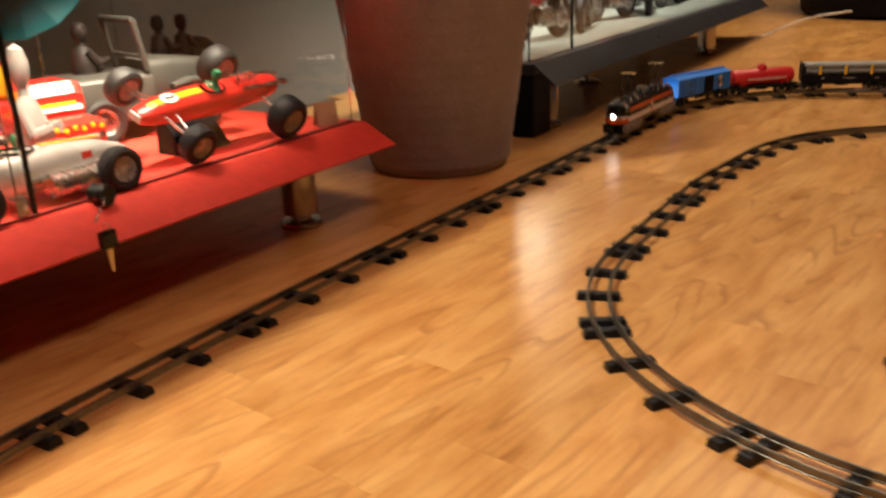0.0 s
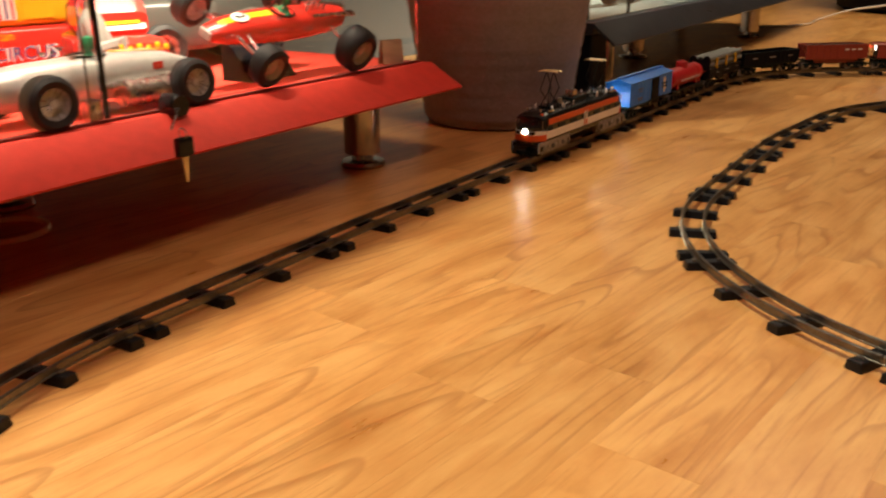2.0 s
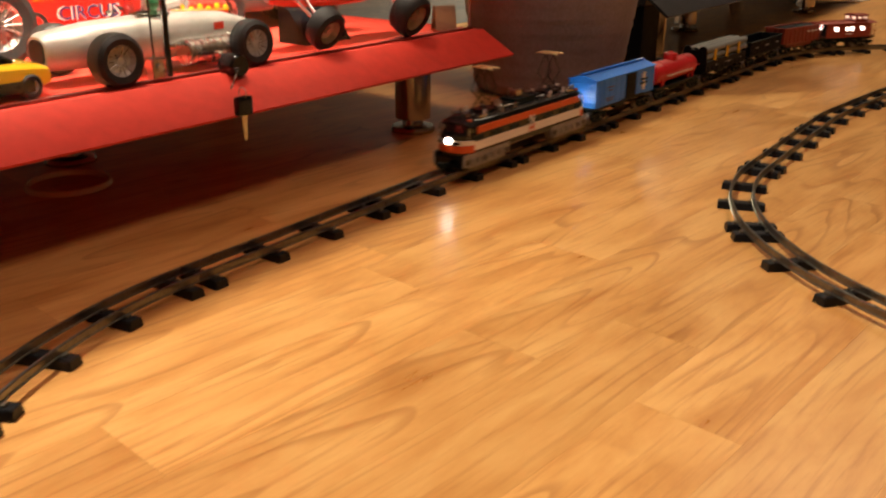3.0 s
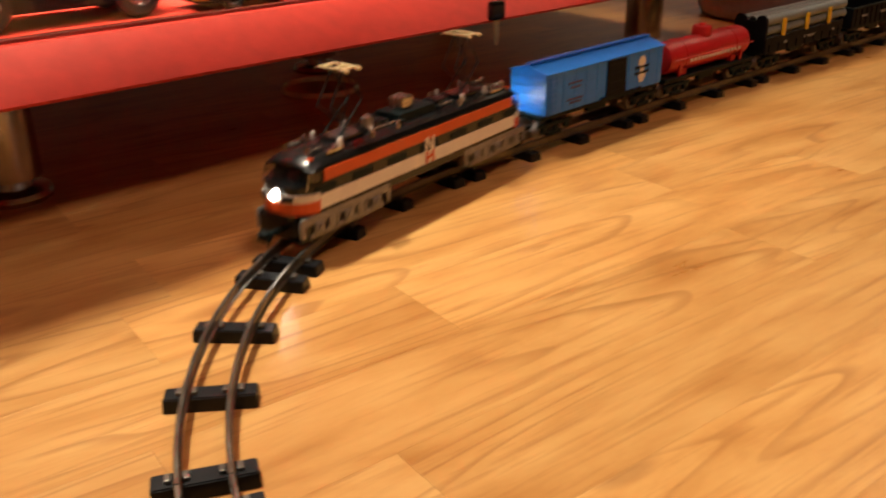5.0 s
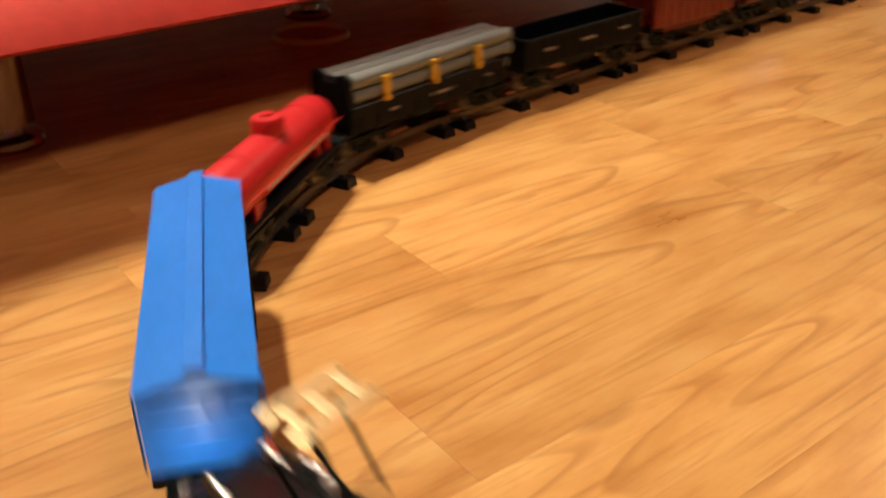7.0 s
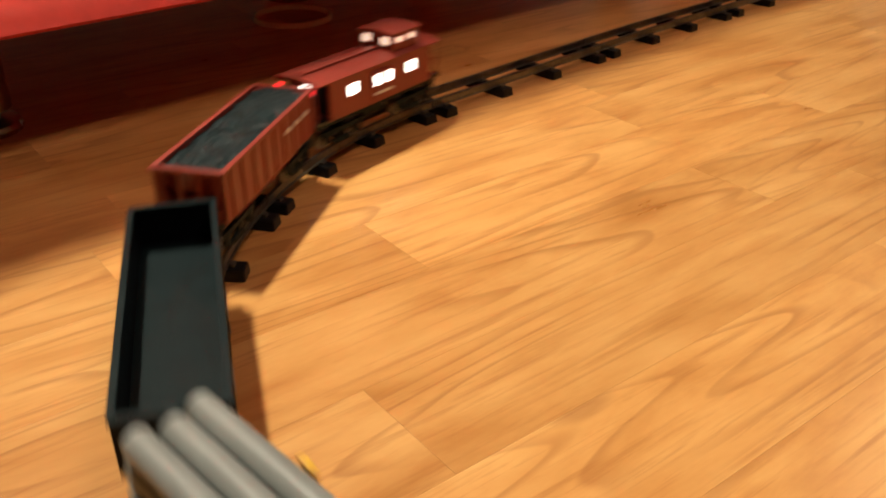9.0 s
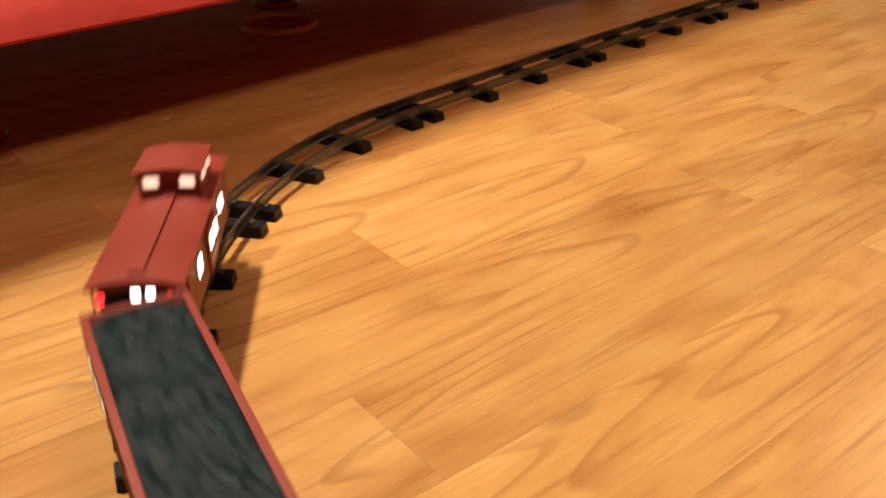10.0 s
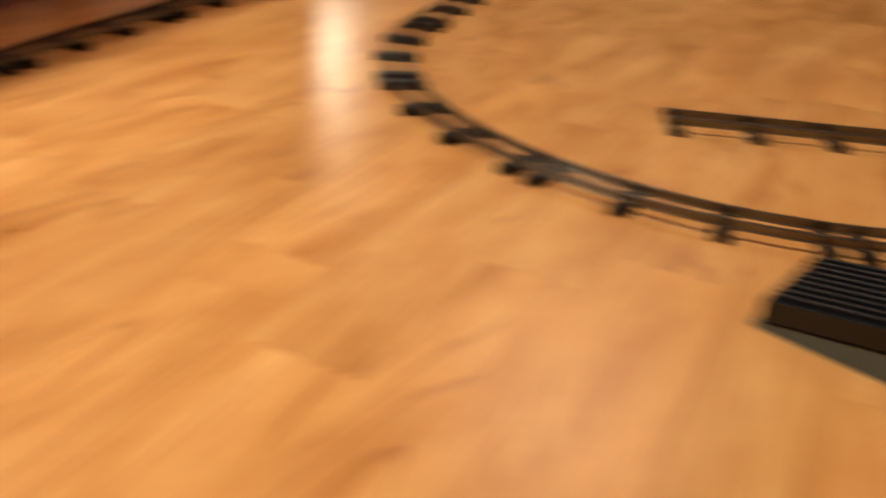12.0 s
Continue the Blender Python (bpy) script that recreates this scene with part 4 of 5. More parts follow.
def build_planter():
    root = thing("planter", "large taupe ribbed planter tapering to its base", "planter", pose(0.985, 0.225, 0))
    rows, n = [(0, 0), (0.118, 0.0), (0.128, 0.004), (0.131, 0.012)], 70
    for k in range(n):
        z = 0.014 + 0.56 * k / n
        rows.append((0.131 + 0.15 * z + 0.0008 * math.sin(k * 2.1) + 0.0006 * (k % 2), z))
    rows += [(0.222, 0.576), (0.215, 0.584), (0.205, 0.578), (0.195, 0.5), (0, 0.5)]
    own = lathe(rows, 72)
    for v in own.verts:
        r = math.hypot(v.co.x, v.co.y)
        if r > 0.12:
            d = noise.noise(Vector((v.co.x * 30, v.co.y * 30, v.co.z * 120))) * 0.0012
            v.co.x += v.co.x / r * d
            v.co.y += v.co.y / r * d
    part("pot", own, POT, root, smooth=True)


build_planter()


def build_dark_showcase():
    root = thing("dark_showcase", "low showcase with a black lacquered base on metal legs", "showcase")
    x0, x1, y0, z = 1.23, 3.15, 0.095, 0.155
    part("deck", box(x1 - x0, 0.44, 0.022, ((x0 + x1) / 2, y0 + 0.27, z - 0.011), 0.001), DARKSHELF, root)
    sec = [(y0 + 0.050, z + 0.001), (y0, z - 0.040), (y0 + 0.004, z - 0.043), (y0 + 0.051, z - 0.006)]
    part("deck_board", box(x1 - x0 - 0.01, 0.36, 0.003, ((x0 + x1) / 2, 0.350, z + 0.0022), 0.0005), PALEDECK, root, "pale grey-green display board")
    part("end_plinth", box(0.085, 0.30, z - 0.024, (x0 + 0.05, 0.30, (z - 0.024) / 2), 0.002), CARBLACK, root, "black plinth under the end")
    part("glass_edge", box(0.005, 0.008, 0.505, (1.455, 0.1605, z + 0.257), 0.0006), CARBLACK, root, "dark edge of the sliding glass")
    part("fascia", loft([[(x, y, q) for y, q in sec] for x in (x0, x1)]), DARKSHELF, root, "sloping black front lip")
    for x, y in ((1.37, 0.185), (2.65, 0.185), (1.95, 0.325), (1.40, 0.52), (2.95, 0.52)):
        furniture_leg(x, y, z - 0.022, root, 0.030)
    # This top is assumed too; it keeps light from above off the floor below.
    part("assumed_top", box(x1 - x0, 0.46, 0.02, ((x0 + x1) / 2, 0.38, z + 0.523), 0.001), DARKSHELF, root, "unseen black top, assumed, to block light from above")
    part("lamp_stem", rod((2.075, 0.572, z), (2.075, 0.572, 0.43), 0.006, 10), STEEL, root)
    part("lamp_head", box(0.02, 0.06, 0.14, (2.072, 0.570, 0.493), 0.004, Matrix.Rotation(radians(26), 4, "Z")), CHROME, root, "small lamp head")
    pane = part("glass_pane", box(x1 - x0 - 0.02, 0.004, 0.505, ((x0 + x1) / 2, 0.160, z + 0.257), 0.0005), GLASS, root, "clear glass front")
    pane.visible_shadow = False
    return root


build_dark_showcase()

# ---------- toys on the red deck ----------
def toy_wheel(x, y, z, r, wide, parent, rim=TINSILVER, spokes=0, name="wheel"):
    """A rubber tyre with a rounded tread, a dished rim and a hub; the axle runs along y."""
    m = Matrix.Translation((x, y, z)) @ Matrix.Rotation(radians(90), 4, "X")
    h = wide / 2
    tyre = part(name, lathe([(r * 0.56, -h * 0.8), (r * 0.80, -h), (r * 0.96, -h * 0.72), (r, -h * 0.3), (r, h * 0.3), (r * 0.96, h * 0.72), (r * 0.80, h), (r * 0.56, h * 0.8)], 28, m), RUBBER, parent, "black rubber tyre", smooth=True)
    part("rim", lathe([(0, -h * 0.55), (r * 0.16, -h * 0.62), (r * 0.2, -h * 0.35), (r * 0.45, -h * 0.3), (r * 0.57, -h * 0.85), (r * 0.58, 0), (r * 0.57, h * 0.85), (r * 0.45, h * 0.3), (r * 0.2, h * 0.35), (r * 0.16, h * 0.62), (0, h * 0.55)], 24, m), rim, tyre, smooth=True)
    if spokes:
        bm = bmesh.new()
        for k in range(spokes):
            a = 2 * math.pi * k / spokes
            for sgn in (-1, 1):
                rod((x + r * 0.15 * math.cos(a), y + sgn * h * 0.6, z + r * 0.15 * math.sin(a)), (x + r * 0.56 * math.cos(a), y + sgn * h * 0.8, z + r * 0.56 * math.sin(a)), r * 0.02, 4, bm)
        part("spokes", bm, STEEL, tyre)
    return tyre


def doll(name, x, y, z, h, material, label, turn=0):
    """A plain seated figure: torso, head and arms in one shape."""
    bm = lathe([(0, 0), (h * 0.20, 0.02 * h), (h * 0.22, 0.25 * h), (h * 0.17, 0.52 * h), (h * 0.08, 0.60 * h), (h * 0.07, 0.66 * h), (h * 0.13, 0.74 * h), (h * 0.14, 0.85 * h), (h * 0.10, 0.96 * h), (0, h)], 14)
    for sgn in (-1, 1):
        rod((0, sgn * h * 0.19, 0.52 * h), (h * 0.14, sgn * h * 0.22, 0.30 * h), h * 0.07, 8, bm)
        rod((h * 0.14, sgn * h * 0.22, 0.30 * h), (h * 0.40, sgn * h * 0.12, 0.34 * h), h * 0.055, 8, bm)
        rod((0, sgn * h * 0.09, 0.10 * h), (h * 0.42, sgn * h * 0.11, 0.12 * h), h * 0.09, 8, bm)
    ob = tagged(part(name, bm, material, None, smooth=True), label, "figure")
    ob.matrix_basis = pose(x, y, z, 0, 0, turn)
    return ob


def cigar(rows, n=18, power=0.75):
    """A long body from rows of (x, half width, bottom, top)."""
    return loft([oval(x, w, a, b, n, power) for x, w, a, b in rows])


def build_red_racer():
    root = thing("toy_racing_car", "red tin toy racing car with yellow stripe and black tyres", "toy car", pose(0.443, 0.280, DECK + 0.0412, -28, 0, 180))
    part("body", cigar([(0.118, 0.010, 0.040, 0.050), (0.113, 0.017, 0.033, 0.056), (0.09, 0.024, 0.027, 0.064), (0.05, 0.029, 0.023, 0.071), (0.0, 0.031, 0.021, 0.074), (-0.05, 0.030, 0.022, 0.074), (-0.10, 0.026, 0.026, 0.074), (-0.132, 0.018, 0.034, 0.070)]), TINRED, root, smooth=True)
    part("stripe", loft([[(x, -w, z), (x, w, z), (x, w * 0.8, z + 0.0016), (x, -w * 0.8, z + 0.0016)] for x, w, z in ((0.110, 0.006, 0.0550), (0.088, 0.008, 0.0632), (0.05, 0.009, 0.0695), (0.012, 0.009, 0.0722))]), TINYEL, root, "yellow nose stripe")
    for sgn in (-1, 1):
        for k in range(2):
            arm = rod((0.088 - 0.018 * k, sgn * 0.022, 0.045), (0.075 - 0.004 * k, sgn * 0.066, 0.030), 0.0022, 8)
            part("suspension_arm", arm, STEEL, root)
        part("suspension_arm", rod((-0.092, sgn * 0.022, 0.042), (-0.098, sgn * 0.060, 0.032), 0.0024, 8), STEEL, root)
        toy_wheel(0.075, sgn * 0.072, 0.0265, 0.0265, 0.026, root)
        toy_wheel(-0.096, sgn * 0.072, 0.031, 0.031, 0.034, root)
        for k in range(4):
            ex = rod((-0.055 - 0.012 * k, sgn * 0.020, 0.070), (-0.150, sgn * (0.008 + 0.004 * k), 0.064), 0.0028, 8)
            part("exhaust_pipe", ex, STEEL, root)
    part("disc_top", lathe([(0, 0), (0.013, 0), (0.013, 0.0008), (0, 0.001)], 24, Matrix.Translation((0.066, 0.0, 0.0690)) @ Matrix.Rotation(radians(8), 4, "Y")), TINWHITE, root, "white number disc")
    part("cockpit_rim", lathe([(0.017, 0), (0.020, 0.001), (0.020, 0.003), (0.017, 0.003)], 20, Matrix.Translation((-0.01, 0, 0.0715))), BLACK, root)
    part("windscreen", loft([[(0.010, y, 0.072), (0.011, y, 0.072), (0.002, y * 0.8, 0.086), (0.001, y * 0.8, 0.086)] for y in (-0.018, 0, 0.018)]), GLASS, root)
    for k in range(4):
        for sgn in (-1, 1):
            part("intake_trumpet", lathe([(0.0022, 0), (0.0022, 0.010), (0.0036, 0.014), (0.0030, 0.014), (0.0018, 0.010)], 10, Matrix.Translation((-0.052 - 0.011 * k, sgn * 0.007, 0.072))), STEEL, root, smooth=True)
    part("grille", box(0.004, 0.024, 0.014, (0.1175, 0, 0.045), 0.002), TINSILVER, root)
    lettering("number", "2", 0.019, BLACK, root, Matrix.Translation((0.066, 0.0, 0.0706)) @ Matrix.Rotation(radians(8), 4, "Y") @ Matrix.Rotation(radians(90), 4, "Z"), "black racing number")
    # Wedge added to hold the tilt, black to pass for the shade below the car.
    stand = thing("added_wedge_stand", "added wedge under the tilted red racing car, black like the shade there", "stand", pose(0.443, 0.292, DECK))
    part("wedge", loft([[(x, -0.024, 0.0), (x, 0.030, 0.0), (x, 0.030, 0.052), (x, 0.010, 0.044)] for x in (-0.040, 0.045)]), CARBLACK, stand)
    driver = doll("driver_doll", 0, 0, 0, 0.050, TINGREEN, "plain green toy driver in the red racing car")
    driver.matrix_basis = root.matrix_basis @ pose(-0.012, 0, 0.030, 0, 0, 0)
    for ob in root.children:
        if not ob.name.startswith(("wheel", "suspension", "number")):
            for v in ob.data.vertices:
                v.co.y, v.co.z = v.co.y * 0.78, 0.047 + (v.co.z - 0.047) * 0.74
        elif ob.name.startswith("number"):
            ob.matrix_basis = Matrix.Translation((0, 0, -0.0058)) @ ob.matrix_basis
        if not ob.name.startswith("wheel"):
            ob.matrix_basis = Matrix.Translation((0, 0, -0.006 if ob.name.startswith("suspension") else -0.013)) @ ob.matrix_basis


build_red_racer()


def build_silver_racer():
    root = thing("toy_racing_car", "silver tin toy racing car with big black tyres and wire wheels", "toy car", pose(0.172, 0.269, DECK, 0, 0, -3))
    part("body", cigar([(-0.145, 0.017, 0.020, 0.050), (-0.139, 0.021, 0.016, 0.054), (-0.09, 0.026, 0.014, 0.060), (-0.03, 0.029, 0.013, 0.062), (0.03, 0.027, 0.014, 0.062), (0.08, 0.022, 0.017, 0.058), (0.118, 0.012, 0.026, 0.046), (0.128, 0.005, 0.032, 0.040)]), TINSILVER, root, smooth=True)
    part("grille", loft([oval(-0.1462, 0.014, 0.023, 0.047, 16), oval(-0.1448, 0.015, 0.022, 0.048, 16)]), DARKGREY, root)
    part("stripe", box(0.075, 0.010, 0.0012, (0.055, 0, 0.0610), 0.0004, Matrix.Rotation(radians(3), 4, "Y")), TINYEL, root, "yellow top stripe")
    for sgn in (-1, 1):
        part("number_print", box(0.014, 0.001, 0.008, (0.060, sgn * 0.0242, 0.045), 0.0002, Matrix.Rotation(radians(-sgn * 5), 4, "Z")), TINRED, root, "red number patch")
        toy_wheel(-0.095, sgn * 0.058, 0.0275, 0.0275, 0.027, root, TINSILVER, 14)
        toy_wheel(0.080, sgn * 0.056, 0.0265, 0.0265, 0.025, root, TINSILVER, 14)
        for x in (-0.095, 0.080):
            for d in (-0.009, 0.009):
                part("suspension_arm", rod((x + d, sgn * 0.020, 0.036), (x, sgn * 0.048, 0.027), 0.0018, 8), STEEL, root)
        part("exhaust_pipe", rod((-0.02, sgn * 0.031, 0.030), (0.10, sgn * 0.027, 0.030), 0.0035, 10), STEEL, root)
        part("mirror", box(0.005, 0.005, 0.004, (-0.045, sgn * 0.027, 0.064), 0.001), STEEL, root)
    ribs = []
    for k in range(8):
        ribs += [(0.0140, -0.035 + 0.009 * k), (0.0140, -0.031 + 0.009 * k), (0.0122, -0.030 + 0.009 * k), (0.0122, -0.027 + 0.009 * k)]
    for sgn in (-1, 1):
        part("engine_block", lathe([(0, -0.035)] + ribs + [(0, 0.036)], 20, Matrix.Translation((0.035, sgn * 0.036, 0.022)) @ Matrix.Rotation(radians(90), 4, "Y")), STEEL, root, "ribbed chrome engine drum", smooth=False)
    part("cockpit_rim", lathe([(0.017, 0), (0.0205, 0.001), (0.0205, 0.003), (0.017, 0.003)], 20, Matrix.Translation((-0.012, 0, 0.0600))), BLACK, root)
    part("windscreen", loft([[(-0.034, y, 0.060), (-0.033, y, 0.060), (-0.027, y * 0.8, 0.072), (-0.028, y * 0.8, 0.072)] for y in (-0.016, 0, 0.016)]), GLASS, root)
    doll("driver_doll", 0.162, 0.268, DECK + 0.034, 0.048, TINGREEN, "plain green toy driver in the silver racing car", 3)


build_silver_racer()


def build_circus_van():
    root = thing("toy_circus_van", "red and yellow tin toy circus van with printed lettering", "toy van", pose(0.300, 0.655, DECK, 0, 0, -8))
    L, w = 0.20, 0.047
    part("lower_body", cigar([(-L / 2, w * 0.9, 0.016, 0.062), (-L / 2 + 0.006, w, 0.012, 0.066), (L / 2 - 0.006, w, 0.012, 0.066), (L / 2, w * 0.9, 0.016, 0.062)], 20, 0.3), TINRED, root, smooth=True)
    part("upper_body", cigar([(-L / 2 + 0.004, w * 0.85, 0.066, 0.112), (-L / 2 + 0.012, w * 0.93, 0.065, 0.118), (L / 2 - 0.02, w * 0.93, 0.065, 0.118), (L / 2 - 0.006, w * 0.85, 0.066, 0.108)], 20, 0.35), TINYEL, root, smooth=True)
    part("roof", cigar([(-L / 2 + 0.01, w * 0.8, 0.114, 0.124), (0, w * 0.86, 0.114, 0.128), (L / 2 - 0.02, w * 0.8, 0.114, 0.124)], 16, 0.5), TINRED, root, smooth=True)
    for sgn in (-1, 1):
        for k, cm in enumerate((TINWHITE, TINWHITE, TINYEL)):
            win = part("window_panel", box(0.046, 0.0014, 0.034, (-0.066 + 0.055 * k, sgn * (w * 0.935), 0.092), 0.001), cm, root)
            if k < 2:
                for j in range(5):
                    part("cage_bar", box(0.003, 0.001, 0.032, (-0.084 + 0.055 * k + 0.009 * j, sgn * (w * 0.935 + 0.001), 0.092), 0.0002), NAVY if j % 2 else TINRED, win)
        for x in (-0.062, 0.062):
            toy_wheel(x, sgn * (w - 0.006), 0.018, 0.018, 0.014, root, TINWHITE)
        part("wheel_arch", lathe([(0.020, 0), (0.024, 0.001), (0.024, 0.003), (0.020, 0.003)], 20, Matrix.Translation((-0.062, sgn * (w + 0.0005), 0.019)) @ Matrix.Rotation(radians(90 * sgn), 4, "X")), TINRED, root)
        side = SIDE_RIGHT if sgn < 0 else SIDE_LEFT
        lettering("lettering", "CIRCUS", 0.0285, TINWHITE, root, Matrix.Translation((0.0150, sgn * (w + 0.0008), 0.0285)) @ side, "white outline of the printed word")
        lettering("lettering", "CIRCUS", 0.0260, NAVY, root, Matrix.Translation((0.0150, sgn * (w + 0.0014), 0.0290)) @ side, "dark blue printed word")
        lettering("lettering", "american", 0.018, TINYEL, root, Matrix.Translation((-0.030 * -sgn, sgn * (w + 0.0010), 0.0540)) @ side, "yellow printed word")
    part("bumper", box(0.006, 2 * w, 0.006, (L / 2 + 0.003, 0, 0.018), 0.0015), STEEL, root)
    part("bumper", box(0.006, 2 * w, 0.006, (-L / 2 - 0.003, 0, 0.018), 0.0015), STEEL, root)


build_circus_van()


def build_show_car():
    root = thing("toy_show_car", "red tin toy car with yellow printed ornaments and silver grille", "toy car", pose(0.330, 0.440, DECK, 0, 0, -104))
    part("body", cigar([(-0.075, 0.040, 0.014, 0.060), (-0.068, 0.045, 0.011, 0.064), (0.062, 0.045, 0.011, 0.060), (0.072, 0.040, 0.014, 0.054)], 20, 0.35), TINRED, root, smooth=True)
    part("cabin", cigar([(-0.055, 0.036, 0.060, 0.098), (-0.045, 0.041, 0.060, 0.106), (0.012, 0.041, 0.060, 0.106), (0.026, 0.037, 0.060, 0.090)], 20, 0.4), TINRED, root, smooth=True)
    part("windscreen_print", box(0.0016, 0.066, 0.026, (0.0235, 0, 0.080), 0.0006, Matrix.Rotation(radians(-18), 4, "Y")), TINWHITE, root, "pale printed windscreen")
    part("windscreen_letters", box(0.0016, 0.050, 0.010, (0.0250, 0, 0.080), 0.0004, Matrix.Rotation(radians(-18), 4, "Y")), TINYEL, root, "yellow unreadable print")
    part("grille", box(0.003, 0.060, 0.022, (0.0735, 0, 0.028), 0.001), TINSILVER, root, "silver pressed grille")
    for k in range(5):
        part("grille_bar", box(0.002, 0.060, 0.0016, (0.0752, 0, 0.020 + 0.004 * k), 0.0004), STEEL, root)
    for k in range(7):
        orn = lathe([(0, 0), (0.0040, 0), (0.0034, 0.001), (0, 0.0014)], 10, Matrix.Translation((0.0722, -0.036 + 0.012 * k, 0.048 + 0.003 * (k % 2))) @ Matrix.Rotation(radians(90), 4, "Y"))
        part("ornament", orn, TINYEL, root)
    for sgn in (-1, 1):
        for x in (-0.045, 0.042):
            toy_wheel(x, sgn * 0.041, 0.018, 0.018, 0.014, root, TINWHITE)
        part("side_window", box(0.040, 0.0016, 0.024, (-0.018, sgn * 0.0408, 0.085), 0.001), TINYEL, root)
        part("headlamp", lathe([(0, 0.004), (0.005, 0.003), (0.006, 0), (0, 0)], 14, Matrix.Translation((0.0715, sgn * 0.034, 0.036)) @ Matrix.Rotation(radians(90), 4, "Y")), STEEL, root, smooth=True)
    part("bumper", box(0.006, 0.092, 0.007, (0.078, 0, 0.014), 0.002), STEEL, root)


build_show_car()


def grow(root, k):
    """Makes a thing k times as large about its base."""
    for ob in root.children_recursive:
        ob.matrix_basis = Matrix.Translation(ob.matrix_basis.translation * k)
        for v in ob.data.vertices:
            v.co *= k


def build_jeep():
    root = thing("toy_jeep", "grey-olive tin toy jeep with folding windscreen frame", "toy jeep", pose(0.495, 0.480, DECK, 0, 0, -15))
    part("tub", cigar([(-0.092, 0.046, 0.026, 0.078), (-0.087, 0.050, 0.022, 0.080), (0.0, 0.050, 0.022, 0.080), (0.012, 0.049, 0.024, 0.080)], 20, 0.25), OLIVE, root, smooth=True)
    part("hood", cigar([(0.010, 0.044, 0.040, 0.092), (0.04, 0.042, 0.036, 0.094), (0.098, 0.038, 0.034, 0.086), (0.110, 0.034, 0.036, 0.080)], 20, 0.35), OLIVE, root, smooth=True)
    for sgn in (-1, 1):
        part("fender", cigar([(0.035, 0.009, 0.056, 0.062), (0.06, 0.010, 0.060, 0.068), (0.10, 0.010, 0.056, 0.064)], 12, 0.6), OLIVE, root, smooth=True).matrix_basis = Matrix.Translation((0, sgn * 0.049, 0))
        toy_wheel(0.072, sgn * 0.048, 0.028, 0.028, 0.018, root, STEEL)
        toy_wheel(-0.058, sgn * 0.048, 0.028, 0.028, 0.018, root, STEEL)
        part("windscreen_post", rod((0.008, sgn * 0.045, 0.080), (-0.002, sgn * 0.045, 0.142), 0.0042, 8), OLIVE, root)
        part("headlamp", lathe([(0, 0.003), (0.006, 0.002), (0.007, 0), (0, 0)], 14, Matrix.Translation((0.1095, sgn * 0.021, 0.062)) @ Matrix.Rotation(radians(90), 4, "Y")), STEEL, root, smooth=True)
    part("windscreen_rail", rod((-0.002, -0.045, 0.142), (-0.002, 0.045, 0.142), 0.0042, 8), OLIVE, root)
    part("windscreen_rail", rod((0.006, -0.045, 0.098), (0.006, 0.045, 0.098), 0.0025, 8), OLIVE, root)
    part("bumper", box(0.006, 0.09, 0.010, (0.117, 0, 0.034), 0.001), OLIVE, root)
    for k in range(5):
        part("grille_slot", box(0.002, 0.004, 0.022, (0.1105, -0.014 + 0.007 * k, 0.058), 0.0005), BLACK, root)
    part("seat", box(0.03, 0.08, 0.014, (-0.045, 0, 0.070), 0.004), BLACK, root)
    grow(root, 1.22)
    doll("driver_doll", 0.448, 0.512, DECK + 0.085, 0.088, DOLL, "plain dark toy figure seated in the jeep", -8)


build_jeep()


def build_parasol():
    root = thing("toy_parasol", "teal cloth parasol on a thin pole above the toys", "parasol", pose(0.455, 0.625, DECK, 0, 0, 0))
    part("pole", rod((0, 0, 0), (0, 0, 0.20), 0.0022, 8), STEEL, root)
    own = lathe([(0, 0.035), (0.012, 0.034), (0.045, 0.022), (0.082, 0.0), (0.080, -0.003), (0.043, 0.019), (0, 0.031)], 10, Matrix.Translation((0, 0, 0.195)) @ Matrix.Rotation(radians(-34), 4, "Y") @ Matrix.Rotation(radians(10), 4, "X"))
    part("canopy", own, TEAL, root, "teal cloth canopy")


build_parasol()


def build_clown():
    clown = doll("clown_doll", 0.268, 0.400, DECK, 0.165, PALECLOTH, "plain white toy figure standing behind the glass edge", -60)
    for v in clown.data.vertices:
        v.co.x, v.co.y = v.co.x * 0.55, v.co.y * 0.55


build_clown()


def build_dark_car():
    root = thing("toy_open_car", "dark tin toy open car carrying two seated figures", "toy car", pose(0.680, 0.590, DECK, 0, 0, -4))
    part("body", cigar([(-0.10, 0.040, 0.024, 0.078), (-0.09, 0.046, 0.018, 0.084), (0.0, 0.047, 0.018, 0.082), (0.05, 0.042, 0.020, 0.076), (0.10, 0.032, 0.026, 0.066)], 20, 0.4), DARKGREY, root, smooth=True)
    for sgn in (-1, 1):
        for x in (-0.062, 0.068):
            toy_wheel(x, sgn * 0.042, 0.024, 0.024, 0.016, root, TINRED)
    part("spare_wheel", lathe([(0.012, -0.007), (0.026, -0.007), (0.030, 0), (0.026, 0.007), (0.012, 0.007)], 24, Matrix.Translation((0.06, -0.02, 0.092)) @ Matrix.Rotation(radians(70), 4, "X")), RUBBER, root, "dark spare tyre", smooth=True)
    part("seat", box(0.06, 0.07, 0.020, (-0.045, 0, 0.086), 0.006), BLACK, root)
    doll("passenger_doll", 0.662, 0.588, DECK + 0.082, 0.082, DOLL, "plain dark toy figure seated in the open car", -4)
    doll("passenger_doll", 0.712, 0.585, DECK + 0.080, 0.082, DOLL, "plain dark toy figure seated in the open car", -4)


build_dark_car()


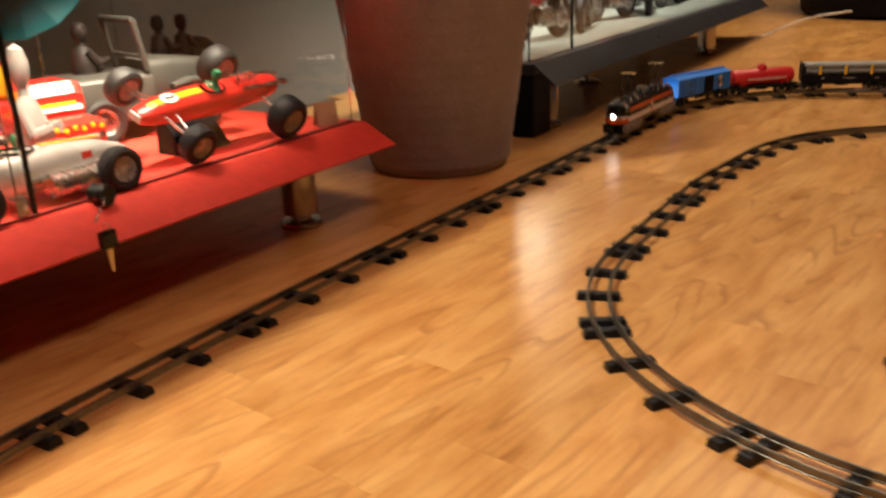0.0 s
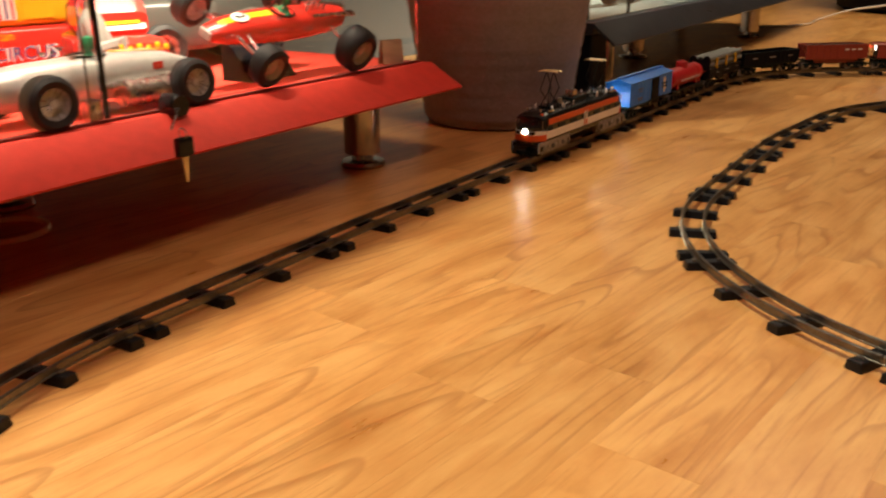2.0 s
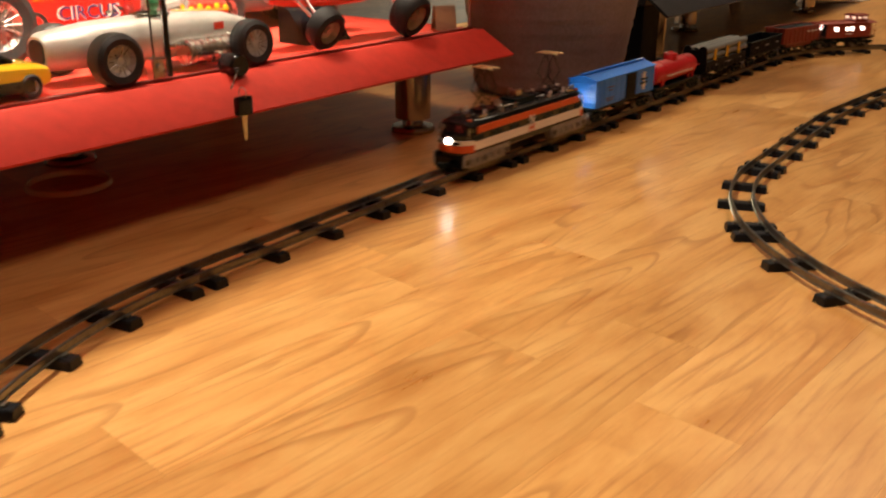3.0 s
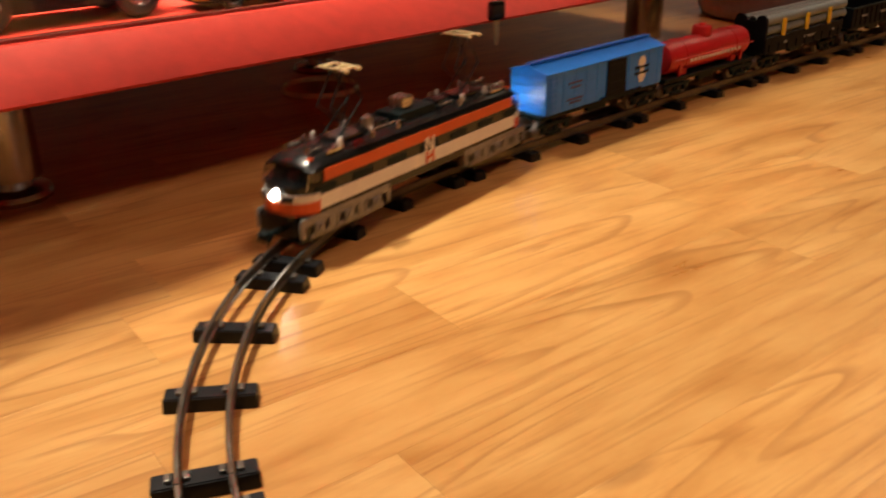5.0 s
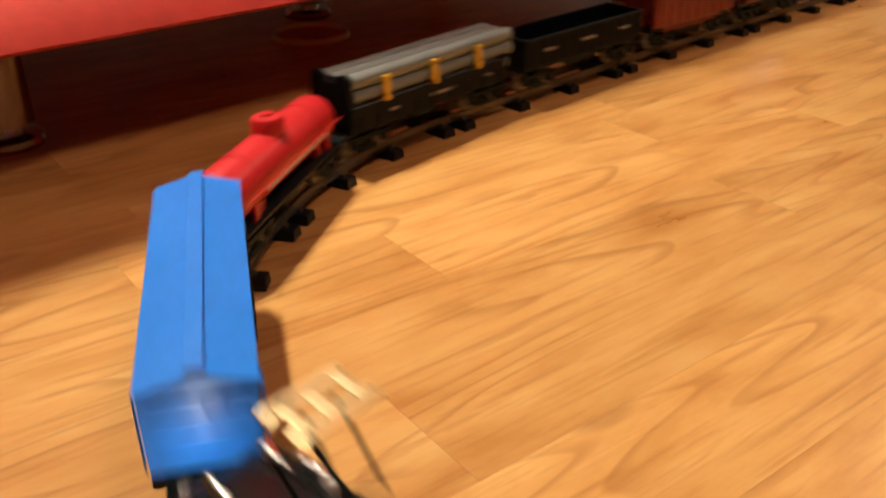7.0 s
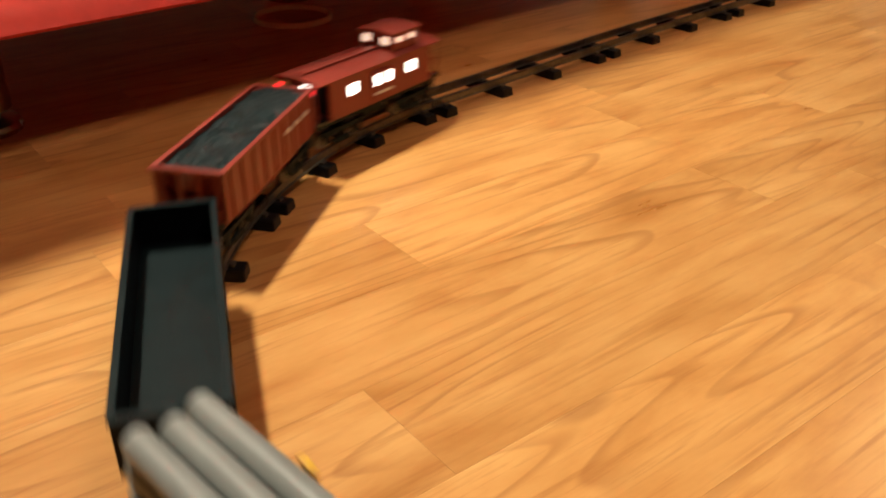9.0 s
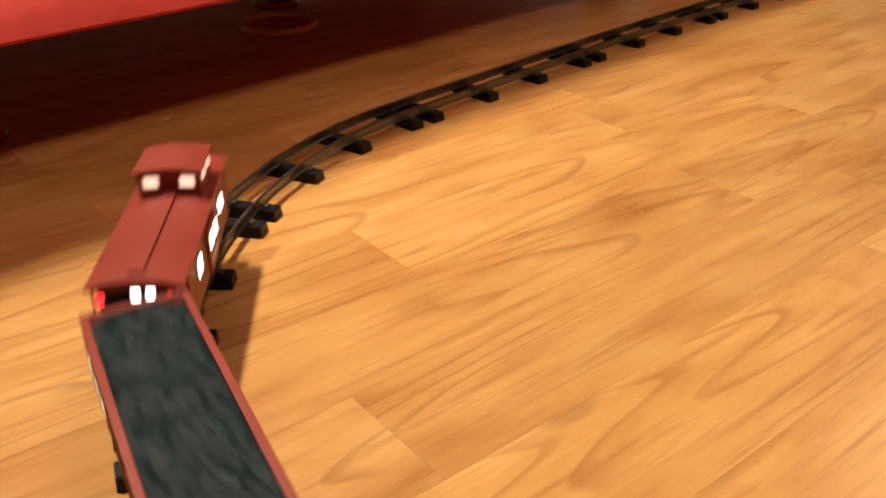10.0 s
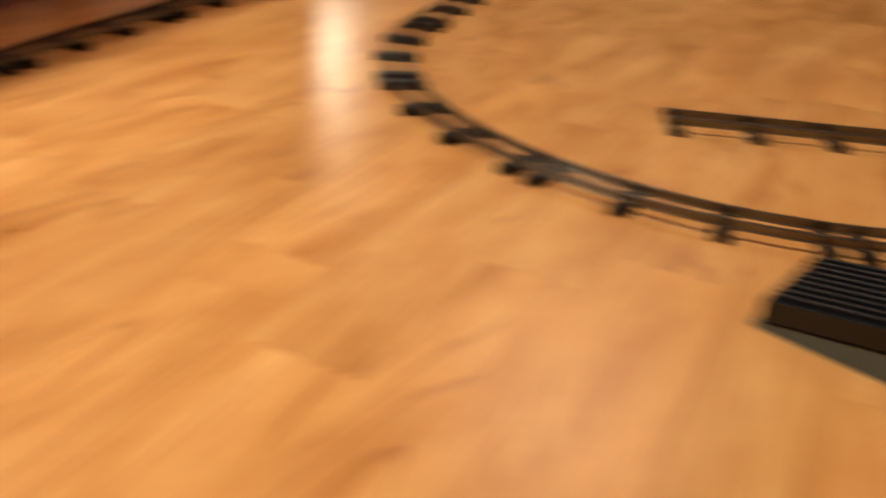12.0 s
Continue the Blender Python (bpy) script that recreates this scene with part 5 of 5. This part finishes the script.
def build_left_toys():
    root = thing("wooden_box", "plain brown wooden box standing on the red deck", "box", pose(-0.430, 0.285, DECK, 0, 0, -4))
    part("box", box(0.13, 0.07, 0.06, (0, 0, 0.030), 0.002), CARD, root)
    part("lid", box(0.134, 0.074, 0.008, (0, 0, 0.064), 0.002), CARD, root)
    root = thing("toy_saloon_car", "dark toy saloon car with black tyres on the red deck", "toy car", pose(-0.240, 0.300, DECK, 0, 0, -2))
    part("body", cigar([(-0.105, 0.034, 0.016, 0.044), (-0.09, 0.040, 0.012, 0.050), (0.0, 0.042, 0.012, 0.054), (0.08, 0.040, 0.012, 0.050), (0.1, 0.034, 0.016, 0.044)], 20, 0.4), DARKGREY, root, smooth=True)
    part("cabin", cigar([(-0.06, 0.030, 0.050, 0.062), (-0.035, 0.034, 0.050, 0.084), (0.03, 0.034, 0.050, 0.084), (0.058, 0.030, 0.050, 0.060)], 18, 0.5), DARKGREY, root, smooth=True)
    for sgn in (-1, 1):
        for x in (-0.066, 0.064):
            toy_wheel(x, sgn * 0.037, 0.022, 0.022, 0.016, root, STEEL)
    for e in (-1, 1):
        part("bumper", box(0.005, 0.078, 0.007, (e * 0.106, 0, 0.020), 0.002), STEEL, root)


build_left_toys()


def build_wedge_car():
    root = thing("toy_sports_car", "yellow and black low toy sports car", "toy car", pose(-0.052, 0.262, DECK, 0, 0, 2))
    part("body", cigar([(-0.075, 0.026, 0.010, 0.026), (-0.06, 0.030, 0.008, 0.032), (-0.01, 0.032, 0.008, 0.036), (0.03, 0.032, 0.008, 0.034), (0.058, 0.030, 0.008, 0.031), (0.066, 0.027, 0.010, 0.028)], 18, 0.45), TINYEL, root, smooth=True)
    part("lower_trim", cigar([(-0.070, 0.0275, 0.006, 0.020), (-0.055, 0.0325, 0.005, 0.021), (0.03, 0.0330, 0.005, 0.021), (0.045, 0.0328, 0.005, 0.021)], 18, 0.4), BLACK, root, smooth=True)
    part("cabin", cigar([(-0.035, 0.020, 0.032, 0.040), (-0.015, 0.023, 0.032, 0.050), (0.012, 0.023, 0.032, 0.049), (0.034, 0.020, 0.032, 0.038)], 18, 0.5), BLACK, root, smooth=True)
    for sgn in (-1, 1):
        for x in (-0.045, 0.042):
            toy_wheel(x, sgn * 0.027, 0.012, 0.012, 0.012, root)
    part("tail_panel", box(0.002, 0.044, 0.012, (0.0670, 0, 0.020), 0.001), BLACK, root)


build_wedge_car()


def build_tin_tractor():
    root = thing("toy_tractor", "tin toy tractor with large silver spoked wheels and black tyres", "toy tractor", pose(0.03, 0.46, DECK, 0, 0, 0))
    part("body", cigar([(-0.09, 0.022, 0.040, 0.078), (-0.03, 0.026, 0.036, 0.084), (0.03, 0.026, 0.040, 0.090), (0.055, 0.024, 0.044, 0.084)], 18, 0.4), TINRED, root, smooth=True)
    for sgn in (-1, 1):
        toy_wheel(0.030, sgn * 0.050, 0.048, 0.048, 0.026, root, STEEL, 16)
        toy_wheel(-0.070, sgn * 0.042, 0.030, 0.030, 0.020, root, STEEL, 12)
    part("seat", lathe([(0, 0), (0.014, 0.002), (0.018, 0.008), (0.016, 0.009), (0, 0.004)], 16, Matrix.Translation((0.035, 0, 0.094))), BLACK, root)
    part("axle", rod((0.030, -0.05, 0.048), (0.030, 0.05, 0.048), 0.004, 10), STEEL, root)


build_tin_tractor()


def build_small_cards():
    for x, y, tw, th in ((0.648, 0.222, 0.034, 0.036),):
        root = thing("card_holder", "small brown folded card standing on the red deck", "card", pose(x, y, DECK, 0, 0, -28))
        part("front", box(tw, 0.0012, th, (0, -0.006, th / 2), 0.0003, Matrix.Rotation(radians(-12), 4, "X")), CARD, root)
        part("back", box(tw, 0.0012, th, (0, 0.006, th / 2), 0.0003, Matrix.Rotation(radians(12), 4, "X")), CARD, root)
    root = thing("glass_clamp", "small chrome clamp block at the foot of the glass edge", "clamp", pose(0.118, 0.214, DECK + 0.0035))
    part("block", box(0.014, 0.016, 0.022, (0, 0, 0.011), 0.002), CHROME, root)
    part("screw", rod((0, -0.0085, 0.012), (0, -0.011, 0.012), 0.004, 12), STEEL, root)


build_small_cards()


def build_motorcycle(m, tank, label):
    root = thing("toy_motorcycle", label, "toy motorcycle", m, "toy motorcycles")
    for x in (-0.055, 0.055):
        toy_wheel(x, 0, 0.032, 0.032, 0.014, root, STEEL, 12)
    part("tank", cigar([(-0.02, 0.010, 0.062, 0.078), (0.0, 0.014, 0.058, 0.084), (0.025, 0.013, 0.060, 0.086), (0.035, 0.008, 0.066, 0.080)], 14, 0.7), tank, root, smooth=True)
    part("engine", cigar([(-0.02, 0.014, 0.024, 0.052), (0.0, 0.018, 0.020, 0.056), (0.02, 0.014, 0.024, 0.054)], 12, 0.5), STEEL, root, smooth=True)
    part("seat", cigar([(-0.065, 0.010, 0.064, 0.074), (-0.04, 0.013, 0.060, 0.072), (-0.018, 0.011, 0.060, 0.074)], 12, 0.6), BLACK, root, smooth=True)
    for sgn in (-1, 1):
        part("fork", rod((0.055, sgn * 0.011, 0.032), (0.034, sgn * 0.012, 0.094), 0.0022, 8), STEEL, root)
        part("handlebar", rod((0.034, 0, 0.094), (0.026, sgn * 0.034, 0.100), 0.0020, 8), STEEL, root)
        part("exhaust_pipe", rod((0.012, sgn * 0.016, 0.026), (-0.075, sgn * 0.018, 0.024), 0.0040, 10), STEEL, root)
        part("shock", rod((-0.055, sgn * 0.013, 0.034), (-0.040, sgn * 0.013, 0.062), 0.0028, 8), STEEL, root)
    part("headlamp", lathe([(0, 0.006), (0.009, 0.003), (0.010, -0.002), (0.005, -0.010), (0, -0.011)], 14, Matrix.Translation((0.044, 0, 0.086)) @ Matrix.Rotation(radians(90), 4, "Y")), STEEL, root, smooth=True)
    part("fairing", cigar([(0.020, 0.020, 0.050, 0.088), (0.046, 0.018, 0.052, 0.100), (0.066, 0.010, 0.060, 0.094)], 14, 0.7), tank, root, smooth=True)
    part("rear_mudguard", cigar([(-0.090, 0.009, 0.050, 0.058), (-0.060, 0.010, 0.064, 0.070), (-0.036, 0.009, 0.060, 0.068)], 12, 0.6), STEEL, root, smooth=True)
    grow(root, 1.55)


DD = 0.1592
BIKES = [(1.40, 0.36, 150, TINWHITE, "white and chrome"), (1.60, 0.31, 172, TINRED, "dark red and chrome"), (1.86, 0.30, 196, TINSILVER, "silver and chrome"), (2.12, 0.33, 168, TINRED, "red and chrome"), (2.34, 0.29, 200, BLUE, "blue and chrome"), (2.62, 0.31, 178, TINWHITE, "pale and chrome"), (2.86, 0.33, 190, BLACK, "black and chrome")]
for bx, by, turned, tank, look_words in BIKES:
    build_motorcycle(pose(bx, by, DD, 0, 0, turned), tank, look_words + " toy motorcycle on the dark showcase deck")


def build_far_things():
    root = thing("round_planter", "large black round planter base on the wood floor", "planter", pose(4.24, -0.26, 0))
    part("pot", lathe([(0, 0), (0.40, 0.0), (0.43, 0.02), (0.46, 0.25), (0.49, 0.5), (0.46, 0.5), (0.42, 0.42), (0, 0.42)], 48), CARBLACK, root, smooth=True)
    part("rim", lathe([(0.485, 0.49), (0.505, 0.495), (0.505, 0.53), (0.47, 0.53), (0.46, 0.49)], 48), DARKSHELF, root, smooth=True)
    cu = bpy.data.curves.new("floor_cable", "CURVE")
    cu.dimensions, cu.bevel_depth, cu.bevel_resolution = "3D", 0.004, 2
    sp = cu.splines.new("BEZIER")
    pts = [(2.95, 0.30, 0.004), (3.15, 0.12, 0.004), (3.45, 0.10, 0.006), (3.62, 0.02, 0.03), (3.72, -0.12, 0.05)]
    sp.bezier_points.add(len(pts) - 1)
    for bp, p in zip(sp.bezier_points, pts):
        bp.co, bp.handle_left_type, bp.handle_right_type = p, "AUTO", "AUTO"
    tmp = new("cable_source", cu)
    me = bpy.data.meshes.new_from_object(tmp.evaluated_get(bpy.context.evaluated_depsgraph_get()))
    bpy.data.objects.remove(tmp)
    me.materials.clear()
    me.materials.append(TINWHITE)
    tagged(new("power_cable", me), "thin pale cable lying across the wood floor", "cable")


build_far_things()


def build_pedestal():
    root = thing("white_pedestal", "white boxy pedestal at the far end of the room", "pedestal", pose(5.6, 0.50, 0, 0, 0, -8))
    part("body", box(0.34, 0.34, 0.80, (0, 0, 0.44), 0.004), PLASTER, root)
    part("toe_kick", box(0.30, 0.30, 0.04, (0, 0, 0.02), 0.002), CARBLACK, root)


build_pedestal()


def build_hoop():
    root = thing("metal_hoop", "brass-coloured hoop lying under the red showcase, its shine put into the colour", "hoop", pose(0.100, 0.376, 0.0))
    part("ring", lathe([(0.0440, 0.0), (0.0490, 0.0), (0.0496, 0.0016), (0.0478, 0.0060), (0.0452, 0.0066), (0.0440, 0.0050), (0.0440, 0.0)], 56), HOOP, root, smooth=True)


build_hoop()


def build_transformer():
    root = thing("train_transformer", "black ribbed toy train transformer with a grey-green base", "transformer", pose(0.082, -0.708, 0, 0, 0, -112))
    own = extrude([(0, 0), (0.15, 0), (0.15, 0.085), (0, 0.085)], 0, 0.010)
    for v in own.verts:
        if v.co.z > 0.005:
            v.co.z += 0.18 * v.co.x - 0.006
    part("base", own, TEALPAD, root, "grey-green plastic base")
    own = extrude([(0.003, -0.001), (0.148, -0.001), (0.148, 0.082), (0.003, 0.082)], 0.012, 0.026)
    for v in own.verts:
        v.co.z += 0.18 * v.co.x - 0.006
    house = part("housing", own, BLACK, root, "black housing")
    for k in range(9):
        own = box(0.140, 0.0034, 0.004, (0.074, 0.006 + 0.0088 * k, 0.021 + 0.0135), 0.0008, Matrix.Rotation(radians(-10.2), 4, "Y"))
        part("cooling_rib", own, TIE, house)


build_transformer()

build_planks()


def motions():
    times = [round(0.2 * k, 2) for k in range(61)]
    ahead = 0.0
    for car, length, base in TRAIN:
        rows = []
        for t in times:
            front = float(np.interp(t, [r[0] for r in FRONT], [r[1] for r in FRONT]))
            mid = front + ahead + length / 2
            xa, ya, _ = OUTER.at(mid - base / 2)
            xb, yb, _ = OUTER.at(mid + base / 2)
            rows.append((t, pose((xa + xb) / 2, (ya + yb) / 2, 0, 0, 0, math.degrees(math.atan2(ya - yb, xa - xb)))))
        walk(car, rows)
        ahead += length + COUPLING


motions()
